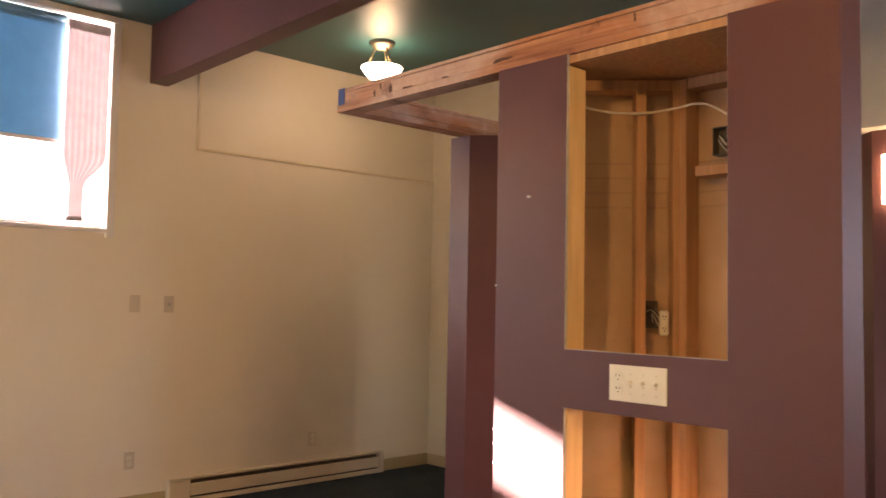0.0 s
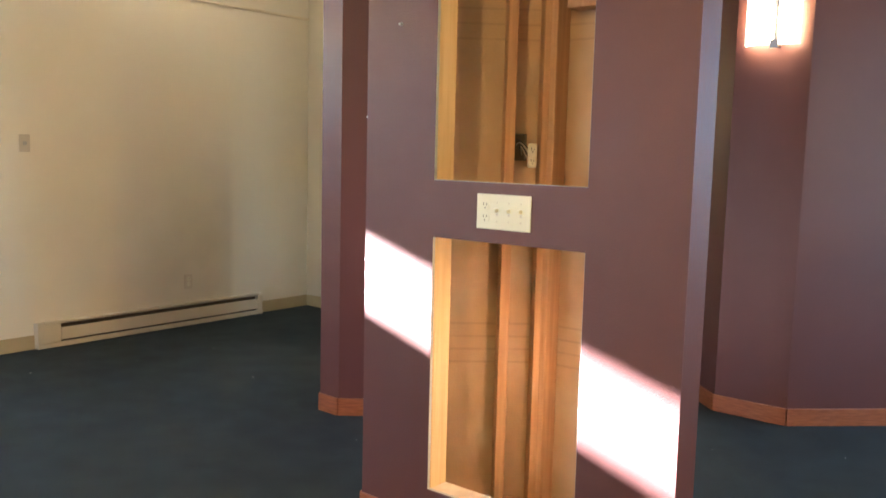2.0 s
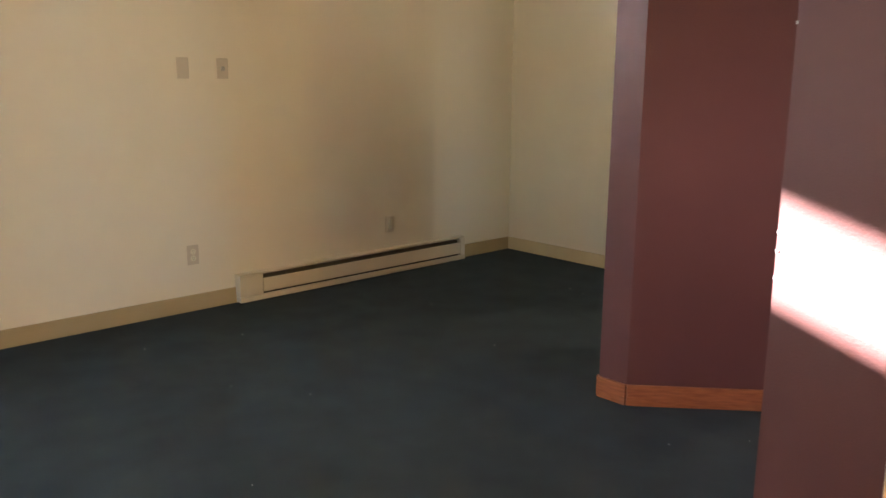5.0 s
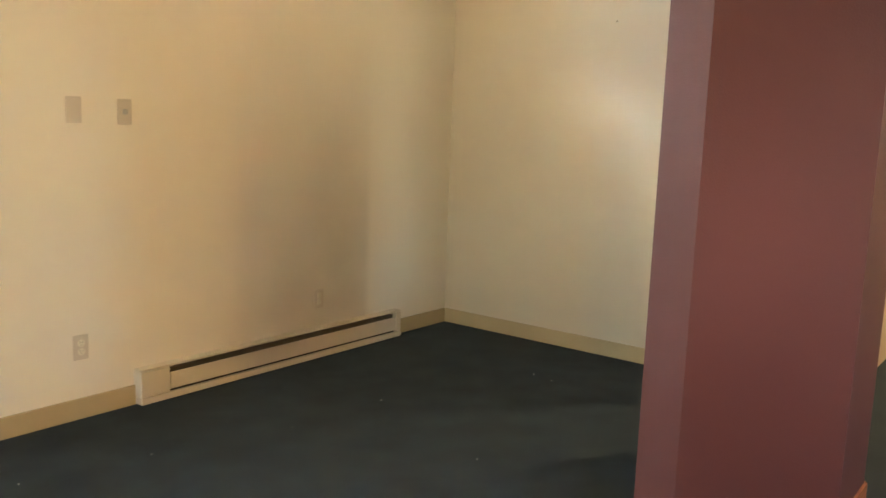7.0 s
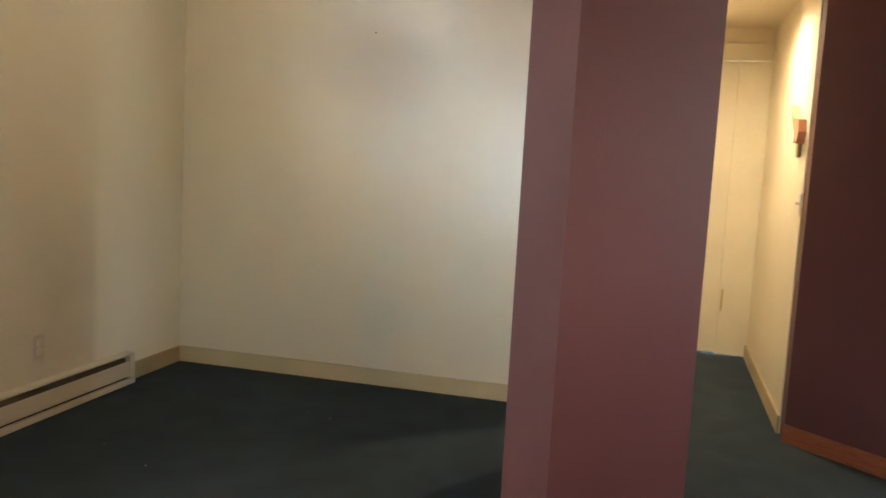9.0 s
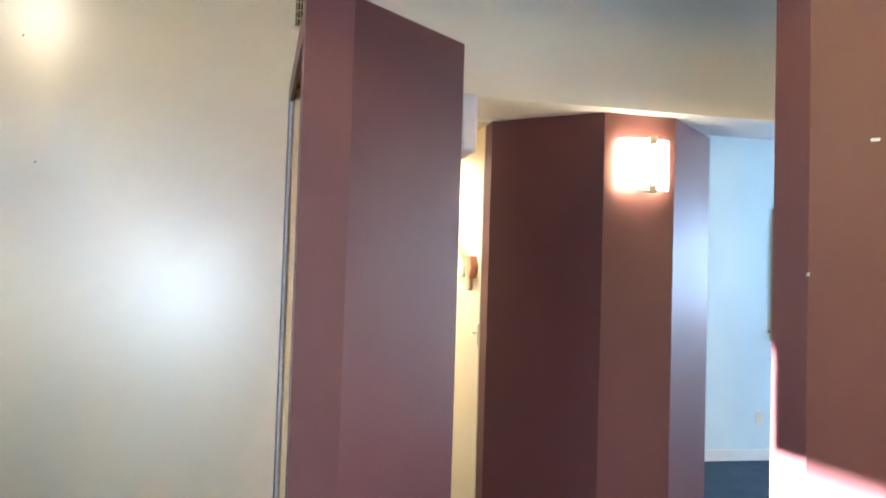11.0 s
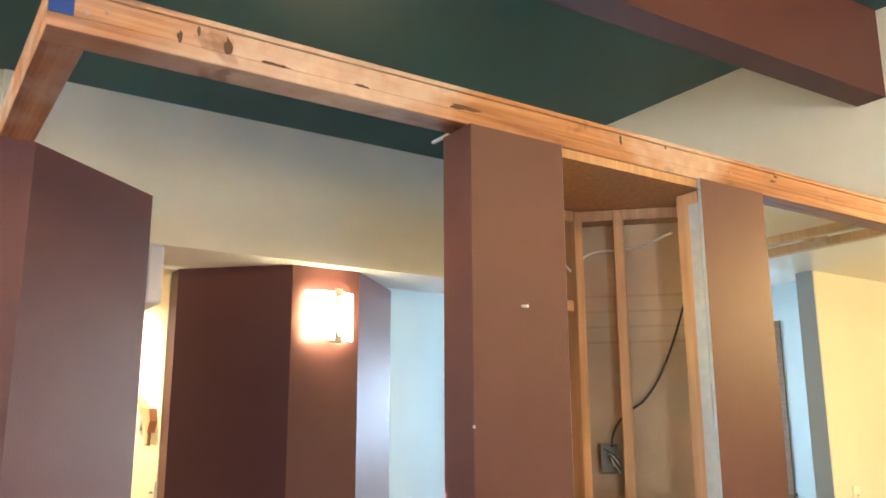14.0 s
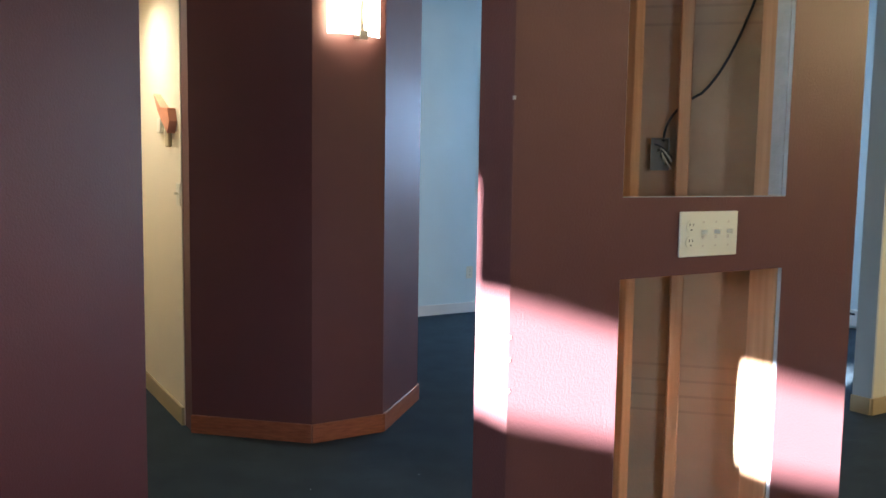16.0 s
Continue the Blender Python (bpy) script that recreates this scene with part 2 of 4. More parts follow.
def smudge(m, rows):
    """Level rows of dark glue smudges across the paper, given as (lowest, highest, spacing) heights."""
    nt = m.node_tree
    b = nt.nodes["Principled BSDF"]
    old = b.inputs["Base Color"].links[0].from_socket
    co, sep, cloud = nt.nodes.new("ShaderNodeTexCoord"), nt.nodes.new("ShaderNodeSeparateXYZ"), nt.nodes.new("ShaderNodeTexNoise")
    cloud.inputs["Scale"].default_value = 14.0
    nt.links.new(co.outputs["Object"], sep.inputs[0])
    nt.links.new(co.outputs["Object"], cloud.inputs[0])

    def calc(kind, p, q):
        k = nt.nodes.new("ShaderNodeMath")
        k.operation = kind
        for slot, v in zip(k.inputs, (p, q)):
            if isinstance(v, float):
                slot.default_value = v
            else:
                nt.links.new(v, slot)
        return k.outputs[0]

    total = None
    for low, high, gap in rows:
        z = low
        while z <= high + 1e-6:
            line = calc("LESS_THAN", calc("ABSOLUTE", calc("SUBTRACT", sep.outputs[2], float(z)), 0.0), 0.004)
            total = line if total is None else calc("MAXIMUM", total, line)
            z += gap
    fac = calc("MULTIPLY", calc("MULTIPLY", total, cloud.outputs[0]), 0.4)
    mix = nt.nodes.new("ShaderNodeMix")
    mix.data_type = "RGBA"
    nt.links.new(fac, mix.inputs[0])
    nt.links.new(old, mix.inputs[6])
    mix.inputs[7].default_value = (0.16, 0.10, 0.06, 1)
    nt.links.new(mix.outputs[2], b.inputs["Base Color"])


smudge(PAPER, ((0.58, 0.74, 0.05), (1.80, 1.97, 0.055)))


def glass_material():
    """Thin clear glass: what is behind shows straight through, with a weak gloss on it."""
    m = bpy.data.materials.new("window_glass")
    m.use_nodes = True
    nt = m.node_tree
    clear, gloss = nt.nodes.new("ShaderNodeBsdfTransparent"), nt.nodes.new("ShaderNodeBsdfGlossy")
    clear.inputs[0].default_value, gloss.inputs["Roughness"].default_value = (0.95, 0.97, 0.96, 1), 0.02
    rim, mix = nt.nodes.new("ShaderNodeFresnel"), nt.nodes.new("ShaderNodeMixShader")
    nt.links.new(rim.outputs[0], mix.inputs[0])
    nt.links.new(clear.outputs[0], mix.inputs[1])
    nt.links.new(gloss.outputs[0], mix.inputs[2])
    nt.links.new(mix.outputs[0], nt.nodes["Material Output"].inputs[0])
    return m


GLASS = glass_material()


# ---- builders ----
def box(bm, x0, x1, y0, y1, z0, z1, bevel=0.0, m=None):
    made = bmesh.ops.create_cube(bm, size=1.0)["verts"]
    bmesh.ops.transform(bm, verts=made, matrix=Matrix.LocRotScale(((x0 + x1) / 2, (y0 + y1) / 2, (z0 + z1) / 2), None, (x1 - x0, y1 - y0, z1 - z0)))
    if bevel:
        edges = list({e for v in made for e in v.link_edges})
        made = bmesh.ops.bevel(bm, geom=edges, offset=bevel, segments=2, affect="EDGES", profile=0.5)["verts"]
    if m is not None:
        bmesh.ops.transform(bm, verts=list(set(made)), matrix=m)
    return bm


def boxes(*rows, bevel=0.0):
    bm = bmesh.new()
    for r in rows:
        box(bm, *r, bevel=bevel)
    return bm


def prism(points, z0, z1, axis="z"):
    """A straight solid over a plan outline; axis y: the outline is (x, z) and z0, z1 run along y."""
    bm = bmesh.new()
    at = (lambda p, h: (p[0], p[1], h)) if axis == "z" else (lambda p, h: (p[0], h, p[1]))
    low, high = [bm.verts.new(at(p, z0)) for p in points], [bm.verts.new(at(p, z1)) for p in points]
    bm.faces.new(low), bm.faces.new(high)
    for k in range(len(points)):
        bm.faces.new((low[k - 1], low[k], high[k], high[k - 1]))
    bmesh.ops.recalc_face_normals(bm, faces=bm.faces)
    return bm


def tube(points, radius, sides=8):
    """A round bar or cable along points."""
    bm = bmesh.new()
    rings = []
    pts = [Vector(p) for p in points]
    for k, p in enumerate(pts):
        way = (pts[min(k + 1, len(pts) - 1)] - pts[max(k - 1, 0)]).normalized()
        side = way.orthogonal().normalized() if k == 0 else (side - way * side.dot(way)).normalized()
        up = way.cross(side)
        rings.append([bm.verts.new(p + radius * (math.cos(a) * side + math.sin(a) * up)) for a in (2 * math.pi * n / sides for n in range(sides))])
    for r0, r1 in zip(rings, rings[1:]):
        for n in range(sides):
            bm.faces.new((r0[n - 1], r0[n], r1[n], r1[n - 1])).smooth = True
    bm.faces.new(rings[0]), bm.faces.new(rings[-1])
    bmesh.ops.recalc_face_normals(bm, faces=bm.faces)
    return bm


def lathe(profile, m, sides=24):
    """A turned body from (radius, height) pairs."""
    bm = bmesh.new()
    rings = [[bm.verts.new(m @ Vector((r * math.cos(a), r * math.sin(a), h))) for a in (2 * math.pi * n / sides for n in range(sides))] for r, h in profile]
    for r0, r1 in zip(rings, rings[1:]):
        for n in range(sides):
            bm.faces.new((r0[n - 1], r0[n], r1[n], r1[n - 1])).smooth = True
    if profile[0][0] > 1e-4:
        bm.faces.new(rings[0])
    if profile[-1][0] > 1e-4:
        bm.faces.new(rings[-1])
    bmesh.ops.remove_doubles(bm, verts=bm.verts, dist=1e-5)
    bmesh.ops.recalc_face_normals(bm, faces=bm.faces)
    return bm


def part(name, bm, mat, parent=None, label=""):
    mesh = bpy.data.meshes.new(name)
    bm.to_mesh(mesh)
    bm.free()
    mesh.materials.append(mat)
    ob = new(name, mesh)
    if parent is not None:
        ob.parent = parent
    if label:
        ob["label"] = label
    return ob


def group_of(name, label, category, group="", kind="", place=None):
    ob = new(name)
    if place is not None:
        ob.matrix_world = place
    return tagged(ob, label, category, group, kind)


def structure(name, bm, mat, label, category):
    return tagged(part(name, bm, mat), label, category, kind="structure")


def strip(p, q, thick, z0, z1):
    """A board standing along the plan line p to q, its thickness to the left of the way from p to q."""
    p, q = Vector((*p, 0)), Vector((*q, 0))
    side = Vector((-(q - p).y, (q - p).x, 0)).normalized() * thick
    return prism([(v.x, v.y) for v in (p, q, q + side, p + side)], z0, z1)


# ---- setting ----
N, E = 5.52, 4.967
HIGH, LOW = 3.30, 2.35
structure("floor", boxes((-3.4, 7.5, -4.2, 5.8, -0.1, 0.0)), CARPET, "dark blue low-pile carpet with scattered lint", "floor")
wx0, wx1, wz0, wz1 = -1.40, 2.06, 1.87, 3.25
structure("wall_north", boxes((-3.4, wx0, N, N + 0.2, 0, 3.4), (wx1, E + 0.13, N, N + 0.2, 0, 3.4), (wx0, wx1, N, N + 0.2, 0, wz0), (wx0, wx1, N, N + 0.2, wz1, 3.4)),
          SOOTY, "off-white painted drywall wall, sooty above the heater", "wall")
structure("wall_east", boxes((E, E + 0.12, 2.93, N, 0, 3.4)), EAST_TONE, "painted drywall wall, darker and yellower than the north wall", "wall")
structure("wall_west", boxes((-3.4, -3.2, -4.2, 3.65, 0, 3.4), (-3.4, -3.2, 4.85, 5.7, 0, 3.4), (-3.4, -3.2, 3.65, 4.85, 0, 0.75), (-3.4, -3.2, 3.65, 4.85, 1.85, 3.4)),
          WHITE_WALL, "plain off-white painted wall", "wall")
structure("wall_corridor_north", boxes((E + 0.12, 6.83, 2.93, 3.05, 0, 2.4)), CREAM, "cream painted corridor wall", "wall")
# Carried above the corridor ceiling to close a gap against the sun.
structure("wall_corridor_south", boxes((5.0, 6.83, 1.92, 2.04, 0, 2.93)), CREAM, "cream painted corridor wall", "wall")
structure("wall_corridor_end", boxes((6.83, 6.95, 1.92, 2.03, 0, 2.4), (6.83, 6.95, 2.80, 3.05, 0, 2.4), (6.83, 6.95, 2.03, 2.80, 2.12, 2.4)), CREAM, "cream painted wall round a door", "wall")
fy0, fy1, fz0, fz1 = -2.5, -1.33, 1.155, 2.16
structure("wall_far", boxes((7.25, 7.4, fy1, 1.95, 0, 3.0), (7.25, 7.4, -4.2, fy0, 0, 3.0), (7.25, 7.4, fy0, fy1, 0, fz0), (7.25, 7.4, fy0, fy1, fz1, 3.0)),
          PALE, "pale blue-grey painted wall with a window", "wall")
structure("wall_far_north", boxes((6.83, 7.25, 1.83, 1.95, 0, 3.0)), PALE, "pale painted wall", "wall")
sx0, sx1, sz0, sz1 = 5.37, 6.6, 0.96, 2.45
px0, px1 = 3.75, 4.75
structure("wall_south", boxes((3.5, px0, -3.9, -3.75, 0, 3.0), (px1, sx0, -3.9, -3.75, 0, 3.0), (px0, px1, -3.9, -3.75, 0, sz0), (px0, px1, -3.9, -3.75, 2.25, 3.0), (sx1, 7.4, -3.9, -3.75, 0, 3.0), (sx0, sx1, -3.9, -3.75, 0, sz0), (sx0, sx1, -3.9, -3.75, sz1, 3.0)),
          PALE, "pale blue-grey painted wall with a window", "wall")
structure("wall_south_west", boxes((-3.4, 3.385, -4.2, -4.05, 0, 3.0)), CREAM, "cream painted wall", "wall")
structure("wall_stub", boxes((3.385, 3.50, -4.05, -1.365, 0, 2.45)), YELLOW, "pale yellow painted stub wall", "wall")
# Thin slab over the stub's north end, coloured as if lit by daylight.
structure("wall_stub_end", boxes((3.385, 3.50, -1.365, -1.35, 0, 2.45)), STUB_COOL, "end of the yellow stub wall, cool daylight put into its colour", "wall")
structure("ceiling", boxes((-3.4, E, -0.18, N, HIGH, 3.4)), TEAL, "dark teal painted high ceiling", "ceiling")
structure("ceiling_south", boxes((-3.4, 3.50, -4.1, -0.30, 2.45, 2.55)), WHITE_WALL, "off-white painted low ceiling", "ceiling")
structure("ceiling_far", boxes((3.45, 7.4, -4.1, -0.18, 2.88, 2.98), (4.95, 7.4, -0.18, 2.0, 2.88, 2.98)), WHITE_WALL, "off-white painted ceiling", "ceiling")
structure("ceiling_corridor", boxes((4.9, 7.0, 1.99, 3.05, LOW, 2.45)), CREAM, "cream painted corridor ceiling", "ceiling")
structure("soffit", prism([(4.33, LOW), (E, 3.32), (5.02, 3.32), (4.80, LOW)], -0.18, 2.95, "y"), SOFFIT, "off-white sloping drywall soffit", "ceiling")
structure("bulkhead", boxes((-3.4, 4.9, -0.30, -0.18, 2.40, 3.4)), WHITE_WALL, "off-white drywall bulkhead", "wall")
structure("beam", prism([(2.21, -0.18), (2.34, -0.18), (2.45, N), (2.32, N)], 2.895, HIGH), PLUM, "plum painted boxed ceiling beam", "beam")
# Unseen slab added over all rooms to keep sunlight from leaking in.
structure("roof", boxes((-3.6, 7.6, -4.4, 5.9, 3.42, 3.5)), WHITE_WALL, "unseen roof deck added to block the sky", "roof")
structure("ground", boxes((-60, 60, 5.9, 60, -1.2, 0.9)), SUNLIT, "dull winter ground outside the window", "ground")

# ---- baseboards ----
def skirting(p, q, mat, label, parent=None, h=0.095, thick=0.014):
    """A board along the plan line p to q, standing out to the left of the way from p to q."""
    bm = strip(p, q, thick, 0.0, h)
    top = [e for e in bm.edges if all(abs(v.co.z - h) < 1e-6 for v in e.verts)]
    bmesh.ops.bevel(bm, geom=top, offset=0.004, segments=2, affect="EDGES", profile=0.5)
    ob = part("baseboard", bm, mat, parent)
    return ob if parent else tagged(ob, label, "baseboard", kind="structure")


TANB = "tan vinyl baseboard along a painted wall"
skirting((2.56, N), (-3.2, N), TAN, TANB)
skirting((E, N), (4.42, N), TAN, TANB)
skirting((E, 2.93), (E, N), TAN, TANB)
skirting((5.0, 2.04), (6.83, 2.04), TAN, TANB)
skirting((7.25, -4.05), (7.25, 1.83), FRAME, "pale painted baseboard")
skirting((3.385, -4.05), (3.385, -1.35), TAN, "tan baseboard on the stub wall")
skirting((3.385, -1.35), (3.50, -1.35), TAN, "tan baseboard on the stub wall's end")


# ---- stud columns ----


def hollow_column(name, label, m, openings, OUT, top=2.297):
    """A half-octagon column, framed in studs and faced in drywall; openings are (y0, y1, z0, z1) cut in the flat face."""
    col = group_of(name, label, "partition", kind="structure", place=m)
    x0, d = OUT[0][0], 0.013
    ya, yb = OUT[5][1], OUT[0][1]
    cuts = sorted(openings, key=lambda o: o[2])
    y0, y1 = min(o[0] for o in cuts), max(o[1] for o in cuts)
    rows = [(x0, x0 + d, ya, y0, 0, top), (x0, x0 + d, y1, yb, 0, top)]
    z = 0.0
    for o in cuts:
        rows.append((x0, x0 + d, y0, y1, z, o[2]))
        z = o[3]
    if z < top - 1e-3:
        rows.append((x0, x0 + d, y0, y1, z, top))
    part("front_panel", boxes(*rows), PLUM, col, "plum painted drywall, cut open")
    edge = []
    for a, b, c, e in cuts:
        edge += [(x0 + 0.001, x0 + d - 0.001, a - 0.002, a + 0.0015, c, min(e, top)), (x0 + 0.001, x0 + d - 0.001, b - 0.0015, b + 0.002, c, min(e, top)),
                 (x0 + 0.001, x0 + d - 0.001, a, b, c - 0.002, c + 0.002)]
    part("cut_edge", boxes(*edge), GYPSUM, col, "raw white gypsum edge")
    xe, xb, yp, yq = OUT[1][0], OUT[2][0], OUT[2][1], OUT[3][1]
    ins = [(x0 + d, yb - d), (xe - 0.006, yb - d), (xb - d, yp - 0.006), (xb - d, yq + 0.006), (xe - 0.006, ya + d), (x0 + d, ya + d)]
    rim = [(x0 + d, yb), *OUT[1:5], (x0 + d, ya)]
    for k, name_k in enumerate(("end_panel", "back_panel", "back_panel", "back_panel", "end_panel")):
        a, b, c, e = rim[k], rim[k + 1], ins[k + 1], ins[k]
        part(name_k, prism([a, b, c, e], 0, top), PLUM, col)
        u, v = Vector((*e, 0)), Vector((*c, 0))
        n = Vector(((u - v).y, -(u - v).x, 0)).normalized() * 0.002
        if n.dot(Vector((2.4, (ya + yb) / 2, 0)) - u) < 0:
            n = -n
        part("panel_paper", prism([tuple(w.xy) for w in (u, v, v + n, u + n)], 0.002, top - 0.002), PAPER, col, "brown paper back of the drywall")
    # framing
    def stud(p, q, w=0.038, depth=0.089, mat=STUD, z0=0.038, z1=top - 0.038, label=""):
        """A stud whose outer narrow face is centred on p and whose depth runs towards q."""
        p, q = Vector(p), Vector(q)
        way = (q - p).normalized()
        s = Vector((-way.y, way.x)) * w / 2
        bm = prism([tuple(p - s), tuple(p + s), tuple(p + s + way * depth), tuple(p - s + way * depth)], z0, z1)
        bmesh.ops.bevel(bm, geom=[e for e in bm.edges if abs(e.verts[0].co.z - e.verts[1].co.z) > 0.1], offset=0.003, segments=1, affect="EDGES")
        return part("stud", bm, mat, col, label)
    stud((2.176, y1 + 0.0195), (3, y1 + 0.0195), mat=FRESH, z0=0.15, label="pale fresh-cut stud")
    stud((2.176, y0 - 0.0195), (3, y0 - 0.0195), z0=0.15)
    def inner(k, share):
        a, b = Vector(ins[k]), Vector(ins[k + 1])
        n = Vector(((b - a).y, -(b - a).x)).normalized()
        n = n if n.dot(Vector((2.4, (ya + yb) / 2)) - a) > 0 else -n
        p = a.lerp(b, share)
        stud(p + n * 0.005, p + n)
    for k, share in ((1, 0.71), (1, 0.93), (2, 0.12), (2, 0.90), (3, 0.31)):
        inner(k, share)
    for k in (1, 2, 3):
        c, e = Vector((*ins[k], 0)), Vector((*ins[k + 1], 0))
        n = Vector(((e - c).y, -(e - c).x, 0)).normalized()
        n = n if n.dot(Vector((2.4, (ya + yb) / 2, 0)) - c) > 0 else -n
        for z0, z1 in ((0.0, 0.038), (top - 0.075, top - 0.037)):
            part("plate", prism([tuple(w.xy) for w in (c + n * 0.004, e + n * 0.004, e + n * 0.085, c + n * 0.085)], z0 + 0.001 * k, z1 + 0.001 * k), STUD, col)
    part("cap", prism([(2.172, ins[0][1] - 0.004), (xe - 0.012, ins[0][1] - 0.004), (xb - d - 0.008, yp - 0.012), (xb - d - 0.008, yq + 0.012), (xe - 0.012, ins[5][1] + 0.004), (2.172, ins[5][1] + 0.004)],
                      top - 0.030, top - 0.002), STUD, col, "raw wood top of the column")
    part("front_plate", boxes((2.172, 2.26, y0 + 0.002, y1 - 0.002, cuts[0][2] - 0.04, cuts[0][2] - 0.003)), DUSTY, col, "dusty pale bottom plate")
    if len(cuts) > 1:
        part("edge_strip", boxes((2.171, 2.212, y0 - 0.001, y0 + 0.004, cuts[1][2] + 0.002, top - 0.08), bevel=0.001), GYPSUM, col, "pale gypsum strip on the cut side")
        part("blocking", boxes((2.172, 2.262, y0, y1, cuts[0][3] + 0.006, cuts[0][3] + 0.044), (2.172, 2.262, y0, y1, cuts[1][2] - 0.044, cuts[1][2] - 0.006), (2.172, 2.20, y0, y1, cuts[0][3] + 0.045, cuts[1][2] - 0.045)), STUD, col)
    for k in range(6):
        a, b = OUT[k], OUT[(k + 1) % 6]
        skirting(a, b, OAK, "", col, h=0.092, thick=0.013)
    return col


col = hollow_column("partition_column", "plum half-octagon stud column with drywall cut open", Matrix(), [(1.134, 1.729, 0.19, 1.09), (1.134, 1.729, 1.285, 2.31)],
                    [(2.157, 2.050), (2.29, 2.050), (2.70, 1.60), (2.70, 1.23), (2.29, 0.812), (2.157, 0.812)])
pil = hollow_column("pillar_column", "plum half-octagon stud column, its north face cut open", Matrix.Translation((2.149, 5.302, 0)) @ Matrix.Rotation(radians(-90), 4, "Z"),
                    [(0.93, 1.90, 0.19, 2.2)], [(2.157, 2.072), (2.300, 2.072), (2.727, 1.60), (2.727, 1.181), (2.300, 0.798), (2.157, 0.800)])

shaft = [(4.87, 2.035), (4.43, 1.572), (4.43, 1.186), (4.87, 0.735), (5.0, 0.735), (5.0, 2.035)]
side = group_of("sconce_column", "plum half-octagon column carrying a lit wall sconce", "column", kind="structure")
part("shaft", prism(shaft, 0, LOW), PLUM, side)
for k in range(5):
    skirting(shaft[(k + 1) % 6], shaft[k], OAK, "", side, h=0.092, thick=0.013) if k < 4 else None

# ---- header lumber over the columns ----
def plank(name, x0, x1, y0, y1, z0, z1, mat, parent, label=""):
    return part(name, boxes((x0, x1, y0, y1, z0, z1), bevel=0.003), mat, parent, label)


header = group_of("header_frame", "raw pine header lumber resting on the stud columns", "lumber")
plank("plate", 2.172, 2.262, -0.18, 3.095, 2.299, 2.331, PINE, header)
plank("upper_board", 2.178, 2.262, -0.18, 3.095, 2.333, 2.388, PINE, header)
plank("top_board", 2.176, 2.262, -0.18, 3.095, 2.390, 2.405, PINE, header)
plank("return_plate", 2.264, E, 3.005, 3.095, 2.299, 2.331, PINE_X, header)
plank("return_board", 2.264, E, 3.010, 3.095, 2.333, 2.388, PINE_X, header)
plank("return_top_board", 2.264, E, 3.008, 3.095, 2.390, 2.405, PINE_X, header)
tagged(part("tape", boxes((2.1755, 2.1775, 3.045, 3.094, 2.333, 2.408)), TAPE), "strip of blue masking tape on the header's corner", "tape")


def disc(bm, centre, axis, rx, ry, depth=0.0015, sides=14, rough=0.0):
    """A thin oval laid on a face that looks along axis (x or y); rx runs level, ry upright."""
    c = Vector(centre)
    u, w, n = ((Vector((0, 1, 0)), Vector((0, 0, 1)), Vector((1, 0, 0))) if axis == "x" else (Vector((1, 0, 0)), Vector((0, 0, 1)), Vector((0, 1, 0))))
    dice = random.Random(round(1000 * c.y + 7 * c.z))
    wob = [1 + rough * dice.uniform(-1, 1) for _ in range(sides)]
    rings = [[bm.verts.new(c + n * h + (u * rx * math.cos(a) + w * ry * math.sin(a)) * wob[k]) for k, a in enumerate(2 * math.pi * k / sides for k in range(sides))] for h in (-depth, depth)]
    bm.faces.new(rings[0]), bm.faces.new(rings[1])
    for k in range(sides):
        bm.faces.new((rings[0][k - 1], rings[0][k], rings[1][k], rings[1][k - 1]))
    bmesh.ops.recalc_face_normals(bm, faces=bm.faces)
    return bm


for y, z, rx, ry in ((2.824, 2.345, 0.006, 0.016), (2.783, 2.372, 0.004, 0.012), (2.715, 2.352, 0.009, 0.018), (2.60, 2.335, 0.03, 0.004), (2.37, 2.335, 0.02, 0.004),
                     (1.468, 2.37, 0.004, 0.016), (1.268, 2.382, 0.004, 0.005), (0.70, 2.38, 0.014, 0.004), (0.72, 2.36, 0.016, 0.004), (2.06, 2.345, 0.05, 0.006)):
    part("knot", disc(bmesh.new(), (2.1778, y, z), "x", rx, ry, rough=0.45), KNOT, header, "dark knot in the lumber")
for y, z in ((3.02, 2.345), (3.02, 2.39), (2.98, 2.36), (0.95, 2.35)):
    part("nail", disc(bmesh.new(), (2.178, y, z), "x", 0.004, 0.004, 0.003), STEEL, header)
part("bolt", tube([(2.2, 3.09, 2.385), (2.2, 3.118, 2.385)], 0.007), STEEL, header, "bright bolt end")
part("metal_strap", boxes((2.262, 2.36, 2.035, 2.045, 2.300, 2.308), bevel=0.001), FRAME, header, "white metal angle")

frame_low = group_of("bulkhead_framing", "exposed raw pine framing under the bulkhead", "lumber")
for x0, x1, y0, y1, z0, z1 in ((2.27, 4.3, -0.20, -0.162, 2.355, 2.398), (2.27, 4.3, -0.345, -0.307, 2.335, 2.378), (2.62, 2.68, -0.305, -0.202, 2.345, 2.383), (3.6, 3.66, -0.305, -0.202, 2.345, 2.383)):
    plank("board", x0, x1, y0, y1, z0, z1, FRESH, frame_low)

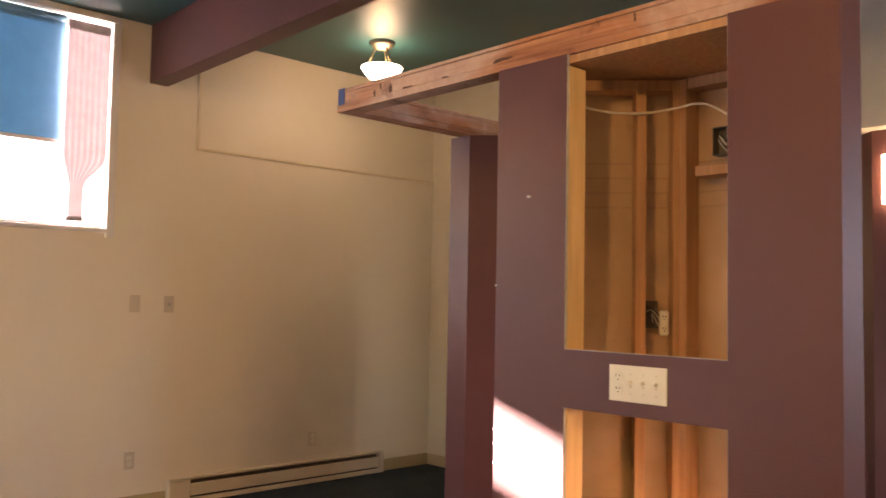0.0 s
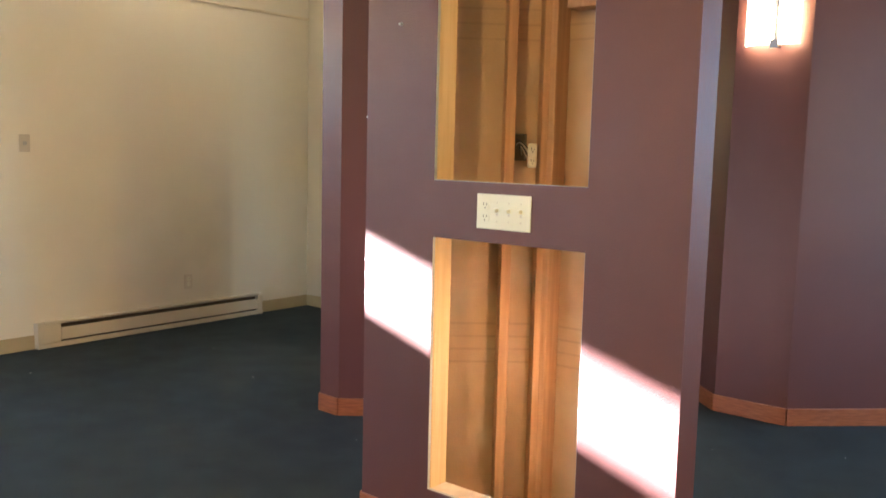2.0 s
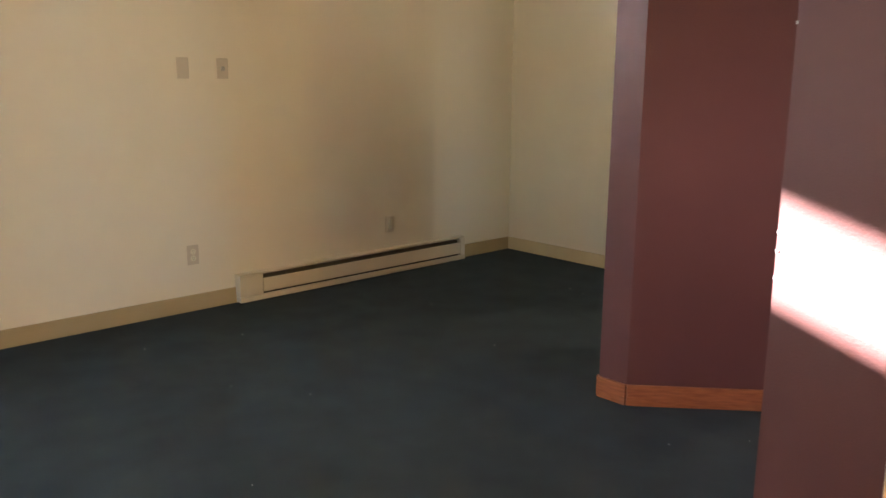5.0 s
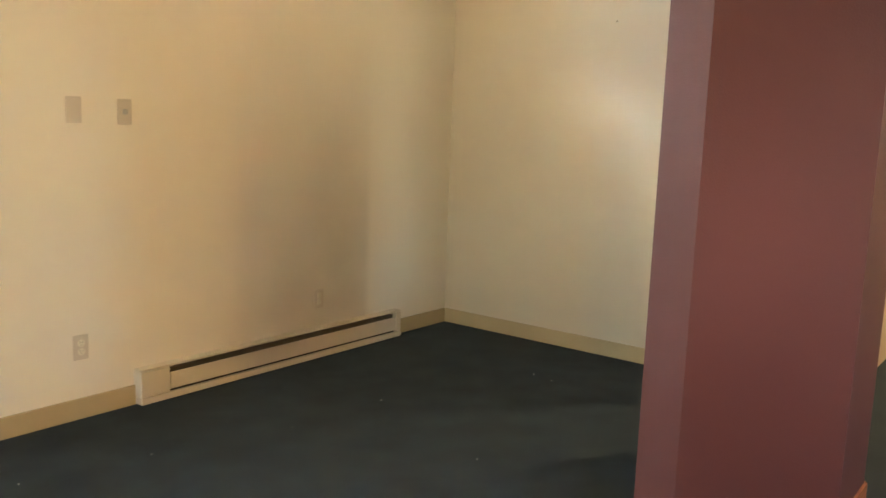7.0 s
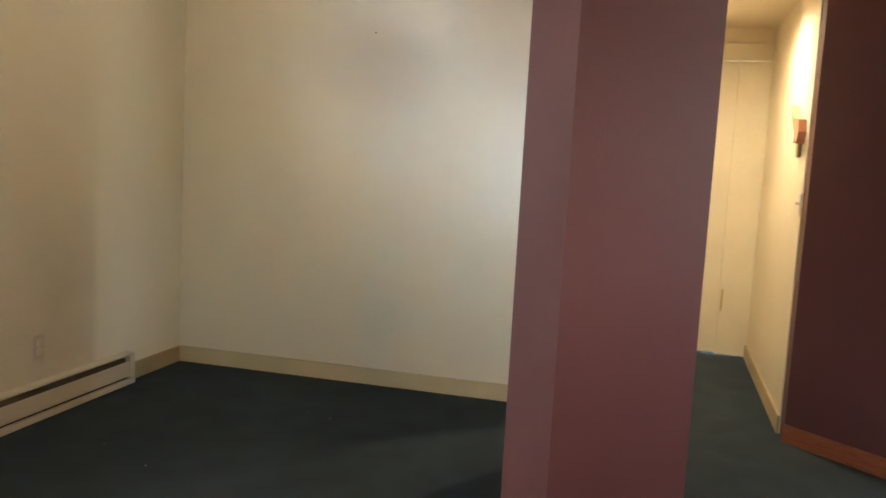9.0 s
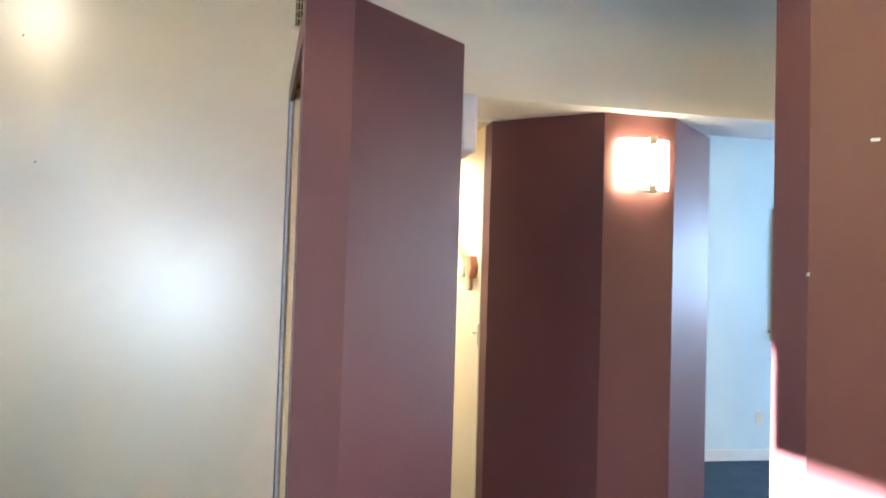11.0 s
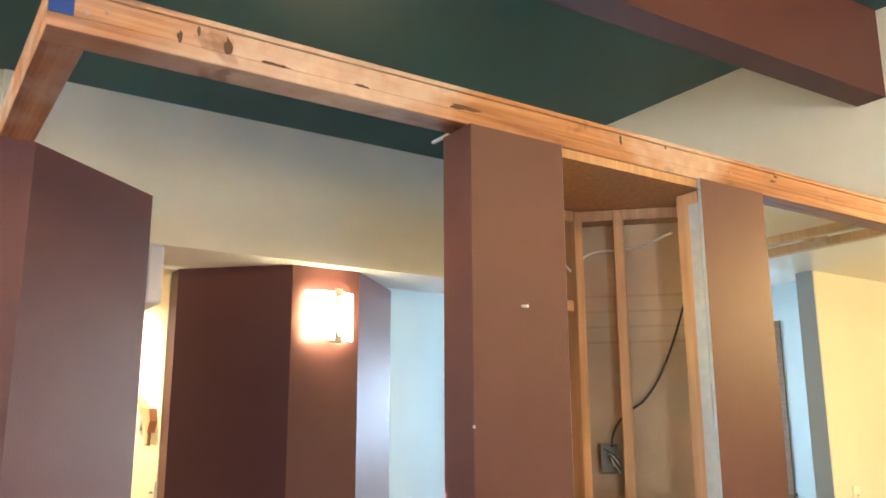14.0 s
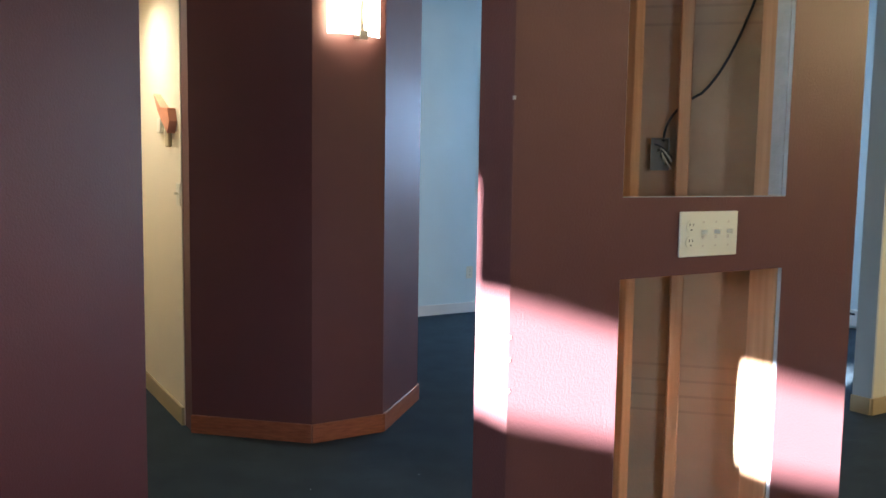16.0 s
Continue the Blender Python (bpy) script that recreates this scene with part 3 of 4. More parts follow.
# ---- north window ----
win = group_of("window_1", "high window with blinds and white casing", "window", kind="structure")
yo = N + 0.10
part("casing", boxes((wx1 - 0.002, wx1 + 0.05, N - 0.014, N + 0.03, wz0 - 0.06, wz1), (wx0 - 0.05, wx0 + 0.002, N - 0.014, N + 0.03, wz0 - 0.06, wz1),
                     (wx0 - 0.05, wx1 + 0.05, N - 0.018, N + 0.03, wz1 + 0.001, wz1 + 0.04), bevel=0.004), FRAME, win)
part("window_sill", boxes((wx0 - 0.05, wx1 + 0.05, N - 0.012, N + 0.09, wz0 - 0.03, wz0), bevel=0.005), FRAME, win)
part("window_frame", boxes((wx0, wx0 + 0.05, yo, yo + 0.05, wz0, wz1), (wx1 - 0.05, wx1, yo, yo + 0.05, wz0, wz1), (wx0 + 0.05, wx1 - 0.05, yo, yo + 0.05, wz0, wz0 + 0.025),
                           (wx0 + 0.05, wx1 - 0.05, yo, yo + 0.05, wz1 - 0.05, wz1), (-0.99, -0.95, yo, yo + 0.05, wz0 + 0.05, wz1 - 0.05)), FRAME, win)
for x0, x1 in ((wx0 + 0.05, -0.99), (-0.95, wx1 - 0.05)):
    p = part("pane", boxes((x0, x1, yo + 0.022, yo + 0.026, wz0 + 0.025, wz1 - 0.05)), GLASS, win)
    p.visible_shadow = False
# The lower left blind is unseen, added to cut the sun patch's top.
for x0, x1, z in ((wx0 + 0.01, 1.1095, 2.17), (1.1105, 1.765, 2.425)):
    roll = group_of("roller_blind", "blue-grey roller blind drawn part way down the window", "blind", "window blinds")
    part("fabric", boxes((x0, x1, N + 0.040, N + 0.043, z, wz1 - 0.04)), BLIND, roll)
    part("tube", tube([(x0, N + 0.042, wz1 - 0.03), (x1, N + 0.042, wz1 - 0.03)], 0.022, 12), BLIND, roll)
    part("bottom_rail", boxes((x0, x1, N + 0.034, N + 0.05, z - 0.025, z + 0.001), bevel=0.004), FRAME, roll, "pale bottom rail")


def curtain():
    bm = bmesh.new()
    cols, rows = 36, 24
    grid = []
    for j in range(rows + 1):
        z = wz1 - 0.03 - (wz1 - 0.03 - 1.91) * j / rows
        k = min(max((2.33 - z) / 0.2, 0), 1)
        k = k * k * (3 - 2 * k)
        x0, x1 = 1.77 + 0.045 * k, 2.05 - 0.14 * k
        grid.append([bm.verts.new((x0 + (x1 - x0) * i / cols, N + 0.012 + (0.0035 - 0.001 * k) * math.sin(i * 1.25 + 0.2 * math.sin(z * 5)), z)) for i in range(cols + 1)])
    for r0, r1 in zip(grid, grid[1:]):
        for i in range(cols):
            bm.faces.new((r0[i], r0[i + 1], r1[i + 1], r1[i])).smooth = True
    return bm


drape = group_of("curtain", "narrow mauve sheer curtain gathered at the window's edge", "curtain")
part("cloth", curtain(), CURTAIN, drape)
part("hem_band", boxes((1.80, 1.91, N - 0.004, N + 0.028, 1.905, 1.935), bevel=0.006), CURTAIN, drape)

# ---- wall trim on the north wall ----
trim = group_of("wall_trim", "thin painted moulding across the off-white wall", "trim", kind="structure")
part("rail", boxes((2.68, E, N - 0.018, N, 2.478, 2.498), bevel=0.003), CREAM, trim)
part("upright", boxes((2.68, 2.70, N - 0.018, N, 2.499, HIGH), bevel=0.003), CREAM, trim)

# ---- baseboard heater ----
heater = group_of("baseboard_heater", "cream enamelled electric baseboard heater under a sooty wall", "heater")
hx0, hx1, hy = 2.54, 4.42, N - 0.065
part("back", boxes((hx0 + 0.02, hx1 - 0.02, N - 0.012, N - 0.001, 0.02, 0.172)), ENAMEL, heater)
part("front_panel", boxes((hx0 + 0.16, hx1 - 0.05, hy, hy + 0.006, 0.050, 0.134), bevel=0.002), ENAMEL, heater)
part("top_hood", boxes((hx0, hx1, hy + 0.004, N - 0.001, 0.163, 0.174), bevel=0.003), ENAMEL, heater)
part("bottom_lip", boxes((hx0, hx1, hy - 0.004, N - 0.001, 0.004, 0.036), bevel=0.003), ENAMEL, heater)
tagged(part("fin_pack", boxes(*[(x, x + 0.003, hy + 0.016, N - 0.014, 0.04, 0.150) for x in np.arange(hx0 + 0.16, hx1 - 0.06, 0.014)]), FINS, heater, "dark heating fins"), kind="stuff")
part("slot_shadow", boxes((hx0 + 0.16, hx1 - 0.05, hy + 0.012, N - 0.013, 0.037, 0.040)), DARK, heater)
part("end_box", boxes((hx0, hx0 + 0.158, hy, N - 0.001, 0.038, 0.162), bevel=0.004), ENAMEL, heater)
part("end_box", boxes((hx1 - 0.048, hx1, hy, N - 0.001, 0.038, 0.162), bevel=0.004), ENAMEL, heater)


# ---- plates ----
def socket_holes(col_parent, m, z):
    """One receptacle face with its slots, on a plate that looks along -y before m."""
    face = part("socket", lathe([(0.0, -0.0008), (0.016, -0.0008), (0.0165, 0.0), (0.0165, 0.003)], m @ pose(0, -0.006, z, 90)), IVORY, col_parent)
    bm = bmesh.new()
    for x, h in ((-0.006, 0.008), (0.006, 0.0065)):
        box(bm, x - 0.0011, x + 0.0011, -0.0093, -0.0085, z + 0.001, z + 0.001 + h)
    box(bm, -0.002, 0.002, -0.0093, -0.0085, z - 0.010, z - 0.006)
    bmesh.ops.transform(bm, verts=bm.verts, matrix=m)
    slots = part("slots", bm, DARK, face)
    return face


def toggle(parent, m, x):
    bm = box(bmesh.new(), x - 0.005, x + 0.005, -0.024, -0.004, 0.0, 0.011, 0.002)
    bmesh.ops.transform(bm, verts=bm.verts, matrix=m)
    lever = part("toggle", bm, IVORY, parent)
    for z in (-0.030, 0.030):
        bm = disc(bmesh.new(), (x, -0.0065, z), "y", 0.0028, 0.0028, 0.0008, 10)
        bmesh.ops.transform(bm, verts=bm.verts, matrix=m)
        part("screw", bm, DULL, parent)
    bm = box(bmesh.new(), x - 0.0035, x + 0.0035, -0.0069, -0.006, -0.012, -0.004)
    bmesh.ops.transform(bm, verts=bm.verts, matrix=m)
    part("slot", bm, DULL, parent)
    return lever


def wall_plate(name, label, m, width=0.071, height=0.114, sockets=(), toggles=(), knob=False, mat=None):
    """A cover plate that looks along -y before m, its centre at m."""
    top = group_of(name, label, "outlet" if sockets and not toggles else "switch", "wall plates")
    bm = box(bmesh.new(), -width / 2, width / 2, -0.006, 0.0, -height / 2, height / 2, 0.0025)
    bmesh.ops.transform(bm, verts=bm.verts, matrix=m)
    part("cover", bm, mat or IVORY, top)
    for x in sockets:
        for z in (-0.0195, 0.0195):
            socket_holes(top, m @ pose(x, 0, 0), z)
    for x in toggles:
        toggle(top, m, x)
    if knob:
        part("knob", (lambda b: (bmesh.ops.transform(b, verts=b.verts, matrix=m), b)[1])(box(bmesh.new(), -0.012, 0.012, -0.014, -0.005, -0.012, 0.012, 0.004)), STEEL, top)
    return top


NORTH = lambda x, z: pose(x, N, z)
EAST = lambda y, z: pose(E, y, z, 0, 0, -90)
FACE = lambda y, z: pose(2.157, y, z, 0, 0, -90)
wall_plate("switch_plate", "ivory four-gang plate with one outlet and three toggle switches", FACE(1.435, 1.192), 0.210, 0.114, (-0.069,), (-0.023, 0.023, 0.069))
wall_plate("blank_plate", "ivory blank cover plate on the off-white wall", NORTH(2.277, 1.377), mat=DULL)
wall_plate("control_plate", "ivory plate with a small knob on the off-white wall", NORTH(2.518, 1.375), knob=True, mat=DULL)
wall_plate("outlet_plate", "ivory outlet plate low on the off-white wall", NORTH(2.28, 0.328), sockets=(0,), mat=DULL)
wall_plate("outlet_plate", "ivory outlet plate above the heater", NORTH(3.745, 0.336), sockets=(0,), mat=DULL)
wall_plate("outlet_plate", "ivory outlet plate low on the off-white wall", EAST(3.384, 0.235), sockets=(0,), mat=DULL)
wall_plate("outlet_plate", "pale outlet plate low on the far wall", pose(7.25, -1.165, 0.375, 0, 0, -90), sockets=(0,))
wall_plate("switch_plate", "ivory toggle switch plate on the cream corridor wall", pose(5.05, 2.04, 1.19, 0, 0, 180), toggles=(0,))
wall_plate("switch_plate", "pale switch plate on the yellow stub wall", pose(3.385, -1.57, 1.124, 0, 0, -90), toggles=(0,))

# ---- pin, nicks and a hook ----
tagged(part("wall_pin", tube([(2.158, 1.889, 1.815), (2.150, 1.888, 1.814), (2.138, 1.884, 1.813)], 0.0038), FRAME), "white plastic pin stuck in the plum face", "pin")
hookset = group_of("wall_bracket", "small white bracket on the off-white wall", "bracket")
part("plate", boxes((E - 0.03, E, 3.06, 3.115, 2.36, 2.50), bevel=0.004), FRAME, hookset)
part("slot", boxes((E - 0.033, E - 0.029, 3.10, 3.112, 2.40, 2.50)), DARK, hookset)
for y, z in ((2.046, 0.98), (2.046, 0.93), (2.048, 1.50), (2.046, 0.86)):
    part("paint_chip", boxes((2.1552, 2.160, y - 0.001, y + 0.0045, z - 0.004, z + 0.004)), GYPSUM, col, "white chip in the plum paint")
for y, z in ((4.335, 1.997), (4.62, 2.30), (4.42, 2.62)):
    tagged(part("wall_nail", disc(bmesh.new(), (E - 0.002, y, z), "x", 0.005, 0.005, 0.002), FINS), "small nail head in the off-white wall", "nail")

# ---- vent ----
vent = group_of("air_vent", "square louvred air vent in the off-white wall", "vent")
part("frame", boxes((E - 0.012, E, 2.90, 3.125, 3.008, 3.03), (E - 0.012, E, 2.90, 3.125, 2.772, 2.795), (E - 0.012, E, 3.103, 3.125, 2.795, 3.008), (E - 0.012, E, 2.90, 2.922, 2.795, 3.008), bevel=0.002), EAST_TONE, vent)
part("backing", boxes((E - 0.004, E - 0.001, 2.922, 3.103, 2.795, 3.008)), DARK, vent)
for k in range(12):
    y = 2.93 + k * 0.0147
    part("slat", boxes((E - 0.012, E - 0.003, y, y + 0.004, 2.797, 3.006)), TAN, vent)
for k in range(4):
    part("cross_bar", boxes((E - 0.009, E - 0.005, 2.924, 3.101, 2.835 + k * 0.043, 2.839 + k * 0.043)), TAN, vent)


# ---- ceiling lamps ----
def ceiling_lamp(x, y):
    lampset = group_of("ceiling_lamp", "lit semi-flush ceiling lamp with a frosted bowl", "lamp", "ceiling lamps")
    at = pose(x, y, HIGH)
    part("canopy", lathe([(0.095, 0.0), (0.095, -0.012), (0.08, -0.03), (0.05, -0.05), (0.02, -0.06), (0.0, -0.06)], at), NICKEL, lampset, "tarnished metal canopy")
    for k in range(3):
        a = 2 * math.pi * k / 3 + 0.5
        u = Vector((math.cos(a), math.sin(a), 0))
        part("rod", tube([Vector((x, y, HIGH - 0.04)) + u * 0.045, Vector((x, y, HIGH - 0.2)) + u * 0.115], 0.006), NICKEL, lampset)
    part("bowl", lathe([(r * 0.88, h) for r, h in ((0.168, -0.185), (0.172, -0.19), (0.145, -0.225), (0.11, -0.262), (0.06, -0.272), (0.0, -0.275), (0.0, -0.267), (0.055, -0.264), (0.105, -0.255), (0.14, -0.22), (0.165, -0.187))], at), GLOW, lampset, "glowing frosted glass bowl")
    return lampset


ceiling_lamp(3.67, 4.66)
# Unseen fixture, added only to carry the warm fill bulbs.
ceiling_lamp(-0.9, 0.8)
flush = group_of("flush_lamp", "lit flush ceiling lamp with a glass dome", "lamp")
part("dome", lathe([(0.14, 0.0), (0.13, -0.03), (0.09, -0.06), (0.0, -0.075)], pose(1.1, -1.6, 2.45)), GLOW, flush)
part("rim", lathe([(0.142, 0.0), (0.155, 0.0), (0.155, -0.015), (0.142, -0.018)], pose(1.1, -1.6, 2.45)), BRASS, flush)

# ---- sconce ----
sconce = group_of("wall_sconce", "lit wall sconce with curved glass shade and chrome clips", "lamp")
part("back_plate", boxes((4.415, 4.43, 1.31, 1.43, 2.02, 2.16), bevel=0.004), STEEL, sconce)


def shade(y0, y1):
    bm = bmesh.new()
    n = 12
    rows = []
    for z in (1.965, 2.215):
        for off in (0.0, 0.005):
            row = []
            for k in range(n + 1):
                y = y0 + (y1 - y0) * k / n
                bow = 1 - ((y - 1.375) / 0.155) ** 2
                row.append(bm.verts.new((4.405 - 0.050 * bow + off, y, z)))
            rows.append(row)
    lo_o, lo_i, hi_o, hi_i = rows
    for k in range(n):
        for a, b in ((lo_o, hi_o), (hi_i, lo_i), (hi_o, hi_i), (lo_i, lo_o)):
            bm.faces.new((a[k], a[k + 1], b[k + 1], b[k])).smooth = True
    for k in (0, n):
        bm.faces.new((lo_o[k], hi_o[k], hi_i[k], lo_i[k]))
    bmesh.ops.recalc_face_normals(bm, faces=bm.faces)
    return bm


part("shade", shade(1.24, 1.335), LIT_SHADE, sconce, "glowing frosted glass panel")
part("shade", shade(1.362, 1.51), LIT_SHADE, sconce, "glowing frosted glass panel")
for z in (1.955, 2.20):
    part("clip", boxes((4.341, 4.42, 1.333, 1.364, z, z + 0.012), (4.339, 4.351, 1.328, 1.370, z - 0.012, z + 0.03), bevel=0.002), STEEL, sconce, "chrome clip")
part("arm", boxes((4.362, 4.42, 1.343, 1.354, 1.967, 2.20)), STEEL, sconce)

# ---- corridor ----
dset = group_of("door_1", "cream double closet door at the corridor's end", "door", kind="structure")
part("leaf", boxes((6.835, 6.87, 2.25, 2.795, 0.012, 2.115), bevel=0.003), DOOR, dset)
part("leaf", boxes((6.805, 6.832, 2.035, 2.262, 0.008, 2.115), bevel=0.003), DOOR, dset)
part("head_casing", boxes((6.80, 6.83, 2.03, 2.86, 2.122, 2.24), bevel=0.004), DOOR, dset)
part("side_casing", boxes((6.80, 6.83, 2.80, 2.87, 0, 2.12), bevel=0.004), DOOR, dset)
part("pull", boxes((6.79, 6.806, 2.235, 2.247, 0.33, 0.49), bevel=0.003), BRASS, dset, "brass pull")
lever = part("lever_handle", tube([(6.835, 2.755, 0.94), (6.79, 2.755, 0.94), (6.785, 2.74, 0.94), (6.785, 2.65, 0.945)], 0.009), BRASS, dset, "brass lever handle")
part("rose", lathe([(0.0, 0.0), (0.028, 0.0), (0.03, 0.008)], pose(6.825, 2.755, 0.94, 0, 90)), BRASS, dset)
part("deadbolt", lathe([(0.0, 0.0), (0.022, 0.0), (0.024, 0.012)], pose(6.822, 2.755, 0.845, 0, 90)), BRASS, dset)
recess = group_of("recessed_light", "recessed corridor downlight with a white trim ring", "lamp")
part("trim_ring", lathe([(0.055, 0.0), (0.085, -0.004), (0.09, 0.0)], pose(5.45, 2.45, LOW)), FRAME, recess)
speaker = group_of("wall_unit", "white rounded plastic alarm unit on the plum column", "alarm")
part("housing", boxes((3.36, 3.56, 2.512, 2.574, 1.925, 2.135), bevel=0.012), FRAME, speaker)
part("button", boxes((3.45, 3.48, 2.508, 2.514, 1.96, 1.985), bevel=0.002), FINS, speaker)
ornament = group_of("wall_ornament", "terracotta winged ornament with a tan tail on the cream wall", "ornament")


def wedge():
    bm = bmesh.new()
    out = [(5.40, 1.715), (5.22, 1.635), (5.09, 1.625), (5.06, 1.56), (5.10, 1.50), (5.20, 1.56), (5.30, 1.62)]
    a, b = [bm.verts.new((x, 2.042, z)) for x, z in out], [bm.verts.new((x, 2.085 - 0.02 * abs(x - 5.2), z)) for x, z in out]
    bm.faces.new(a), bm.faces.new(b)
    for k in range(len(out)):
        bm.faces.new((a[k - 1], a[k], b[k], b[k - 1]))
    bmesh.ops.recalc_face_normals(bm, faces=bm.faces)
    return bm


part("wing", wedge(), TERRA, ornament)
part("tail", boxes((5.17, 5.24, 2.041, 2.062, 1.43, 1.60), bevel=0.009), TAN, ornament, "tan rounded tail")
tagged(part("thermostat", boxes((5.35, 5.42, 2.04, 2.062, 1.51, 1.585), bevel=0.006), IVORY), "small ivory thermostat on the cream corridor wall", "thermostat")


# ---- far windows ----
def wood_window(name, m, w, z0, z1, label, wood_mat):
    """A wood-cased window in a wall; before m it spans 0 to w along y and looks along -x."""
    top = group_of(name, label, "window", kind="structure")
    def put(n, bm, mat, lab=""):
        bmesh.ops.transform(bm, verts=bm.verts, matrix=m)
        return part(n, bm, mat, top, lab)
    put("casing", boxes((-0.022, 0.0, -0.07, 0.0, z0, z1), (-0.022, 0.0, w, w + 0.07, z0, z1), (-0.024, 0.0, -0.07, w + 0.07, z1 + 0.001, z1 + 0.08), bevel=0.003), wood_mat)
    put("window_sill", boxes((-0.06, 0.05, -0.09, w + 0.09, z0 - 0.03, z0 - 0.001), bevel=0.004), wood_mat)
    put("apron", boxes((-0.02, 0.0, -0.07, w + 0.07, z0 - 0.10, z0 - 0.031), bevel=0.003), wood_mat)
    put("window_frame", boxes((0.06, 0.10, 0, 0.05, z0, z1), (0.06, 0.10, w - 0.05, w, z0, z1), (0.06, 0.10, 0.05, w - 0.05, z0, z0 + 0.05), (0.06, 0.10, 0.05, w - 0.05, z1 - 0.05, z1)), wood_mat)
    put("pane", boxes((0.078, 0.082, 0.05, w - 0.05, z0 + 0.05, z1 - 0.05)), GLASS).visible_shadow = False
    n = int((z1 - z0 - 0.06) / 0.045)
    for k in range(n):
        z = z1 - 0.05 - k * 0.045
        put("slat", prism([(0.012, z), (0.015, z + 0.003), (0.034, z - 0.044), (0.031, z - 0.047)], 0.012, w - 0.012, "y"), wood_mat)
    return top


wood_window("window_2", pose(7.25, fy0, 0), fy1 - fy0, fz0, fz1, "tan wood-cased window with closed blinds on the pale far wall", TANWOOD)
wood_window("window_3", pose(sx0, -3.75, 0, 0, 0, -90), sx1 - sx0, sz0, sz1, "dark wood-cased window with closed blinds on the south wall", BROWN)
heater2 = group_of("baseboard_heater", "white baseboard heater under the far window", "heater")
part("body", boxes((4.9, 6.5, -3.748, -3.69, 0.03, 0.17), bevel=0.004), FRAME, heater2)
part("slot", boxes((5.0, 6.4, -3.692, -3.688, 0.125, 0.145)), DARK, heater2)
# Never in view; added around the west sky lamp.
wood = group_of("window_4_unseen", "unseen window added in the west wall, with white frame", "window", kind="structure")
part("window_frame", boxes((-3.33, -3.28, 3.65, 3.71, 0.75, 1.85), (-3.33, -3.28, 4.79, 4.85, 0.75, 1.85), (-3.33, -3.28, 3.71, 4.79, 0.75, 0.81), (-3.33, -3.28, 3.71, 4.79, 1.79, 1.85)), FRAME, wood)
part("pane", boxes((-3.307, -3.303, 3.71, 4.79, 0.81, 1.79)), GLASS, wood).visible_shadow = False


# Hidden opening, added to house the second south lamp.
plain = group_of("window_5_unseen", "unseen window added in the south wall for cool light", "window", kind="structure")
part("window_frame", boxes((px0, px0 + 0.06, -3.86, -3.81, sz0, 2.25), (px1 - 0.06, px1, -3.86, -3.81, sz0, 2.25), (px0 + 0.06, px1 - 0.06, -3.86, -3.81, sz0, sz0 + 0.06), (px0 + 0.06, px1 - 0.06, -3.86, -3.81, 2.19, 2.25)), FRAME, plain)
part("pane", boxes((px0 + 0.06, px1 - 0.06, -3.837, -3.833, sz0 + 0.06, 2.19)), GLASS, plain).visible_shadow = False


# ---- wiring inside the columns ----
def curve_points(a, b, c, d, n=14):
    a, b, c, d = Vector(a), Vector(b), Vector(c), Vector(d)
    return [a * (1 - t) ** 3 + 3 * b * t * (1 - t) ** 2 + 3 * c * t * t * (1 - t) + d * t ** 3 for t in (k / n for k in range(n + 1))]


tagged(part("white_cable", tube(curve_points((2.30, 1.90, 2.20), (2.42, 1.72, 2.10), (2.52, 1.62, 2.13), (2.585, 1.50, 2.16)) + curve_points((2.59, 1.48, 2.16), (2.60, 1.40, 2.15), (2.62, 1.33, 2.05), (2.63, 1.25, 2.03))[1:], 0.0045), CABLE_W),
       "white electrical cable strung through the studs", "cable")
tagged(part("white_cable", tube(curve_points((2.635, 1.27, 2.03), (2.62, 1.26, 2.13), (2.57, 1.19, 2.12), (2.50, 1.118, 2.125)) + curve_points((2.50, 1.118, 2.125), (2.42, 1.10, 2.13), (2.36, 1.09, 2.15), (2.29, 1.135, 2.14))[1:], 0.0045), CABLE_W),
       "white electrical cable looped to the side stud", "cable")
tagged(part("black_cable", tube(curve_points((2.35, 0.97, 2.05), (2.41, 1.0, 1.82), (2.44, 1.05, 1.66), (2.49, 1.11, 1.585)) + curve_points((2.49, 1.11, 1.585), (2.53, 1.16, 1.55), (2.57, 1.18, 1.51), (2.58, 1.17, 1.44))[1:], 0.004), CABLE_B),
       "black electrical cable hanging inside the opened column", "cable")


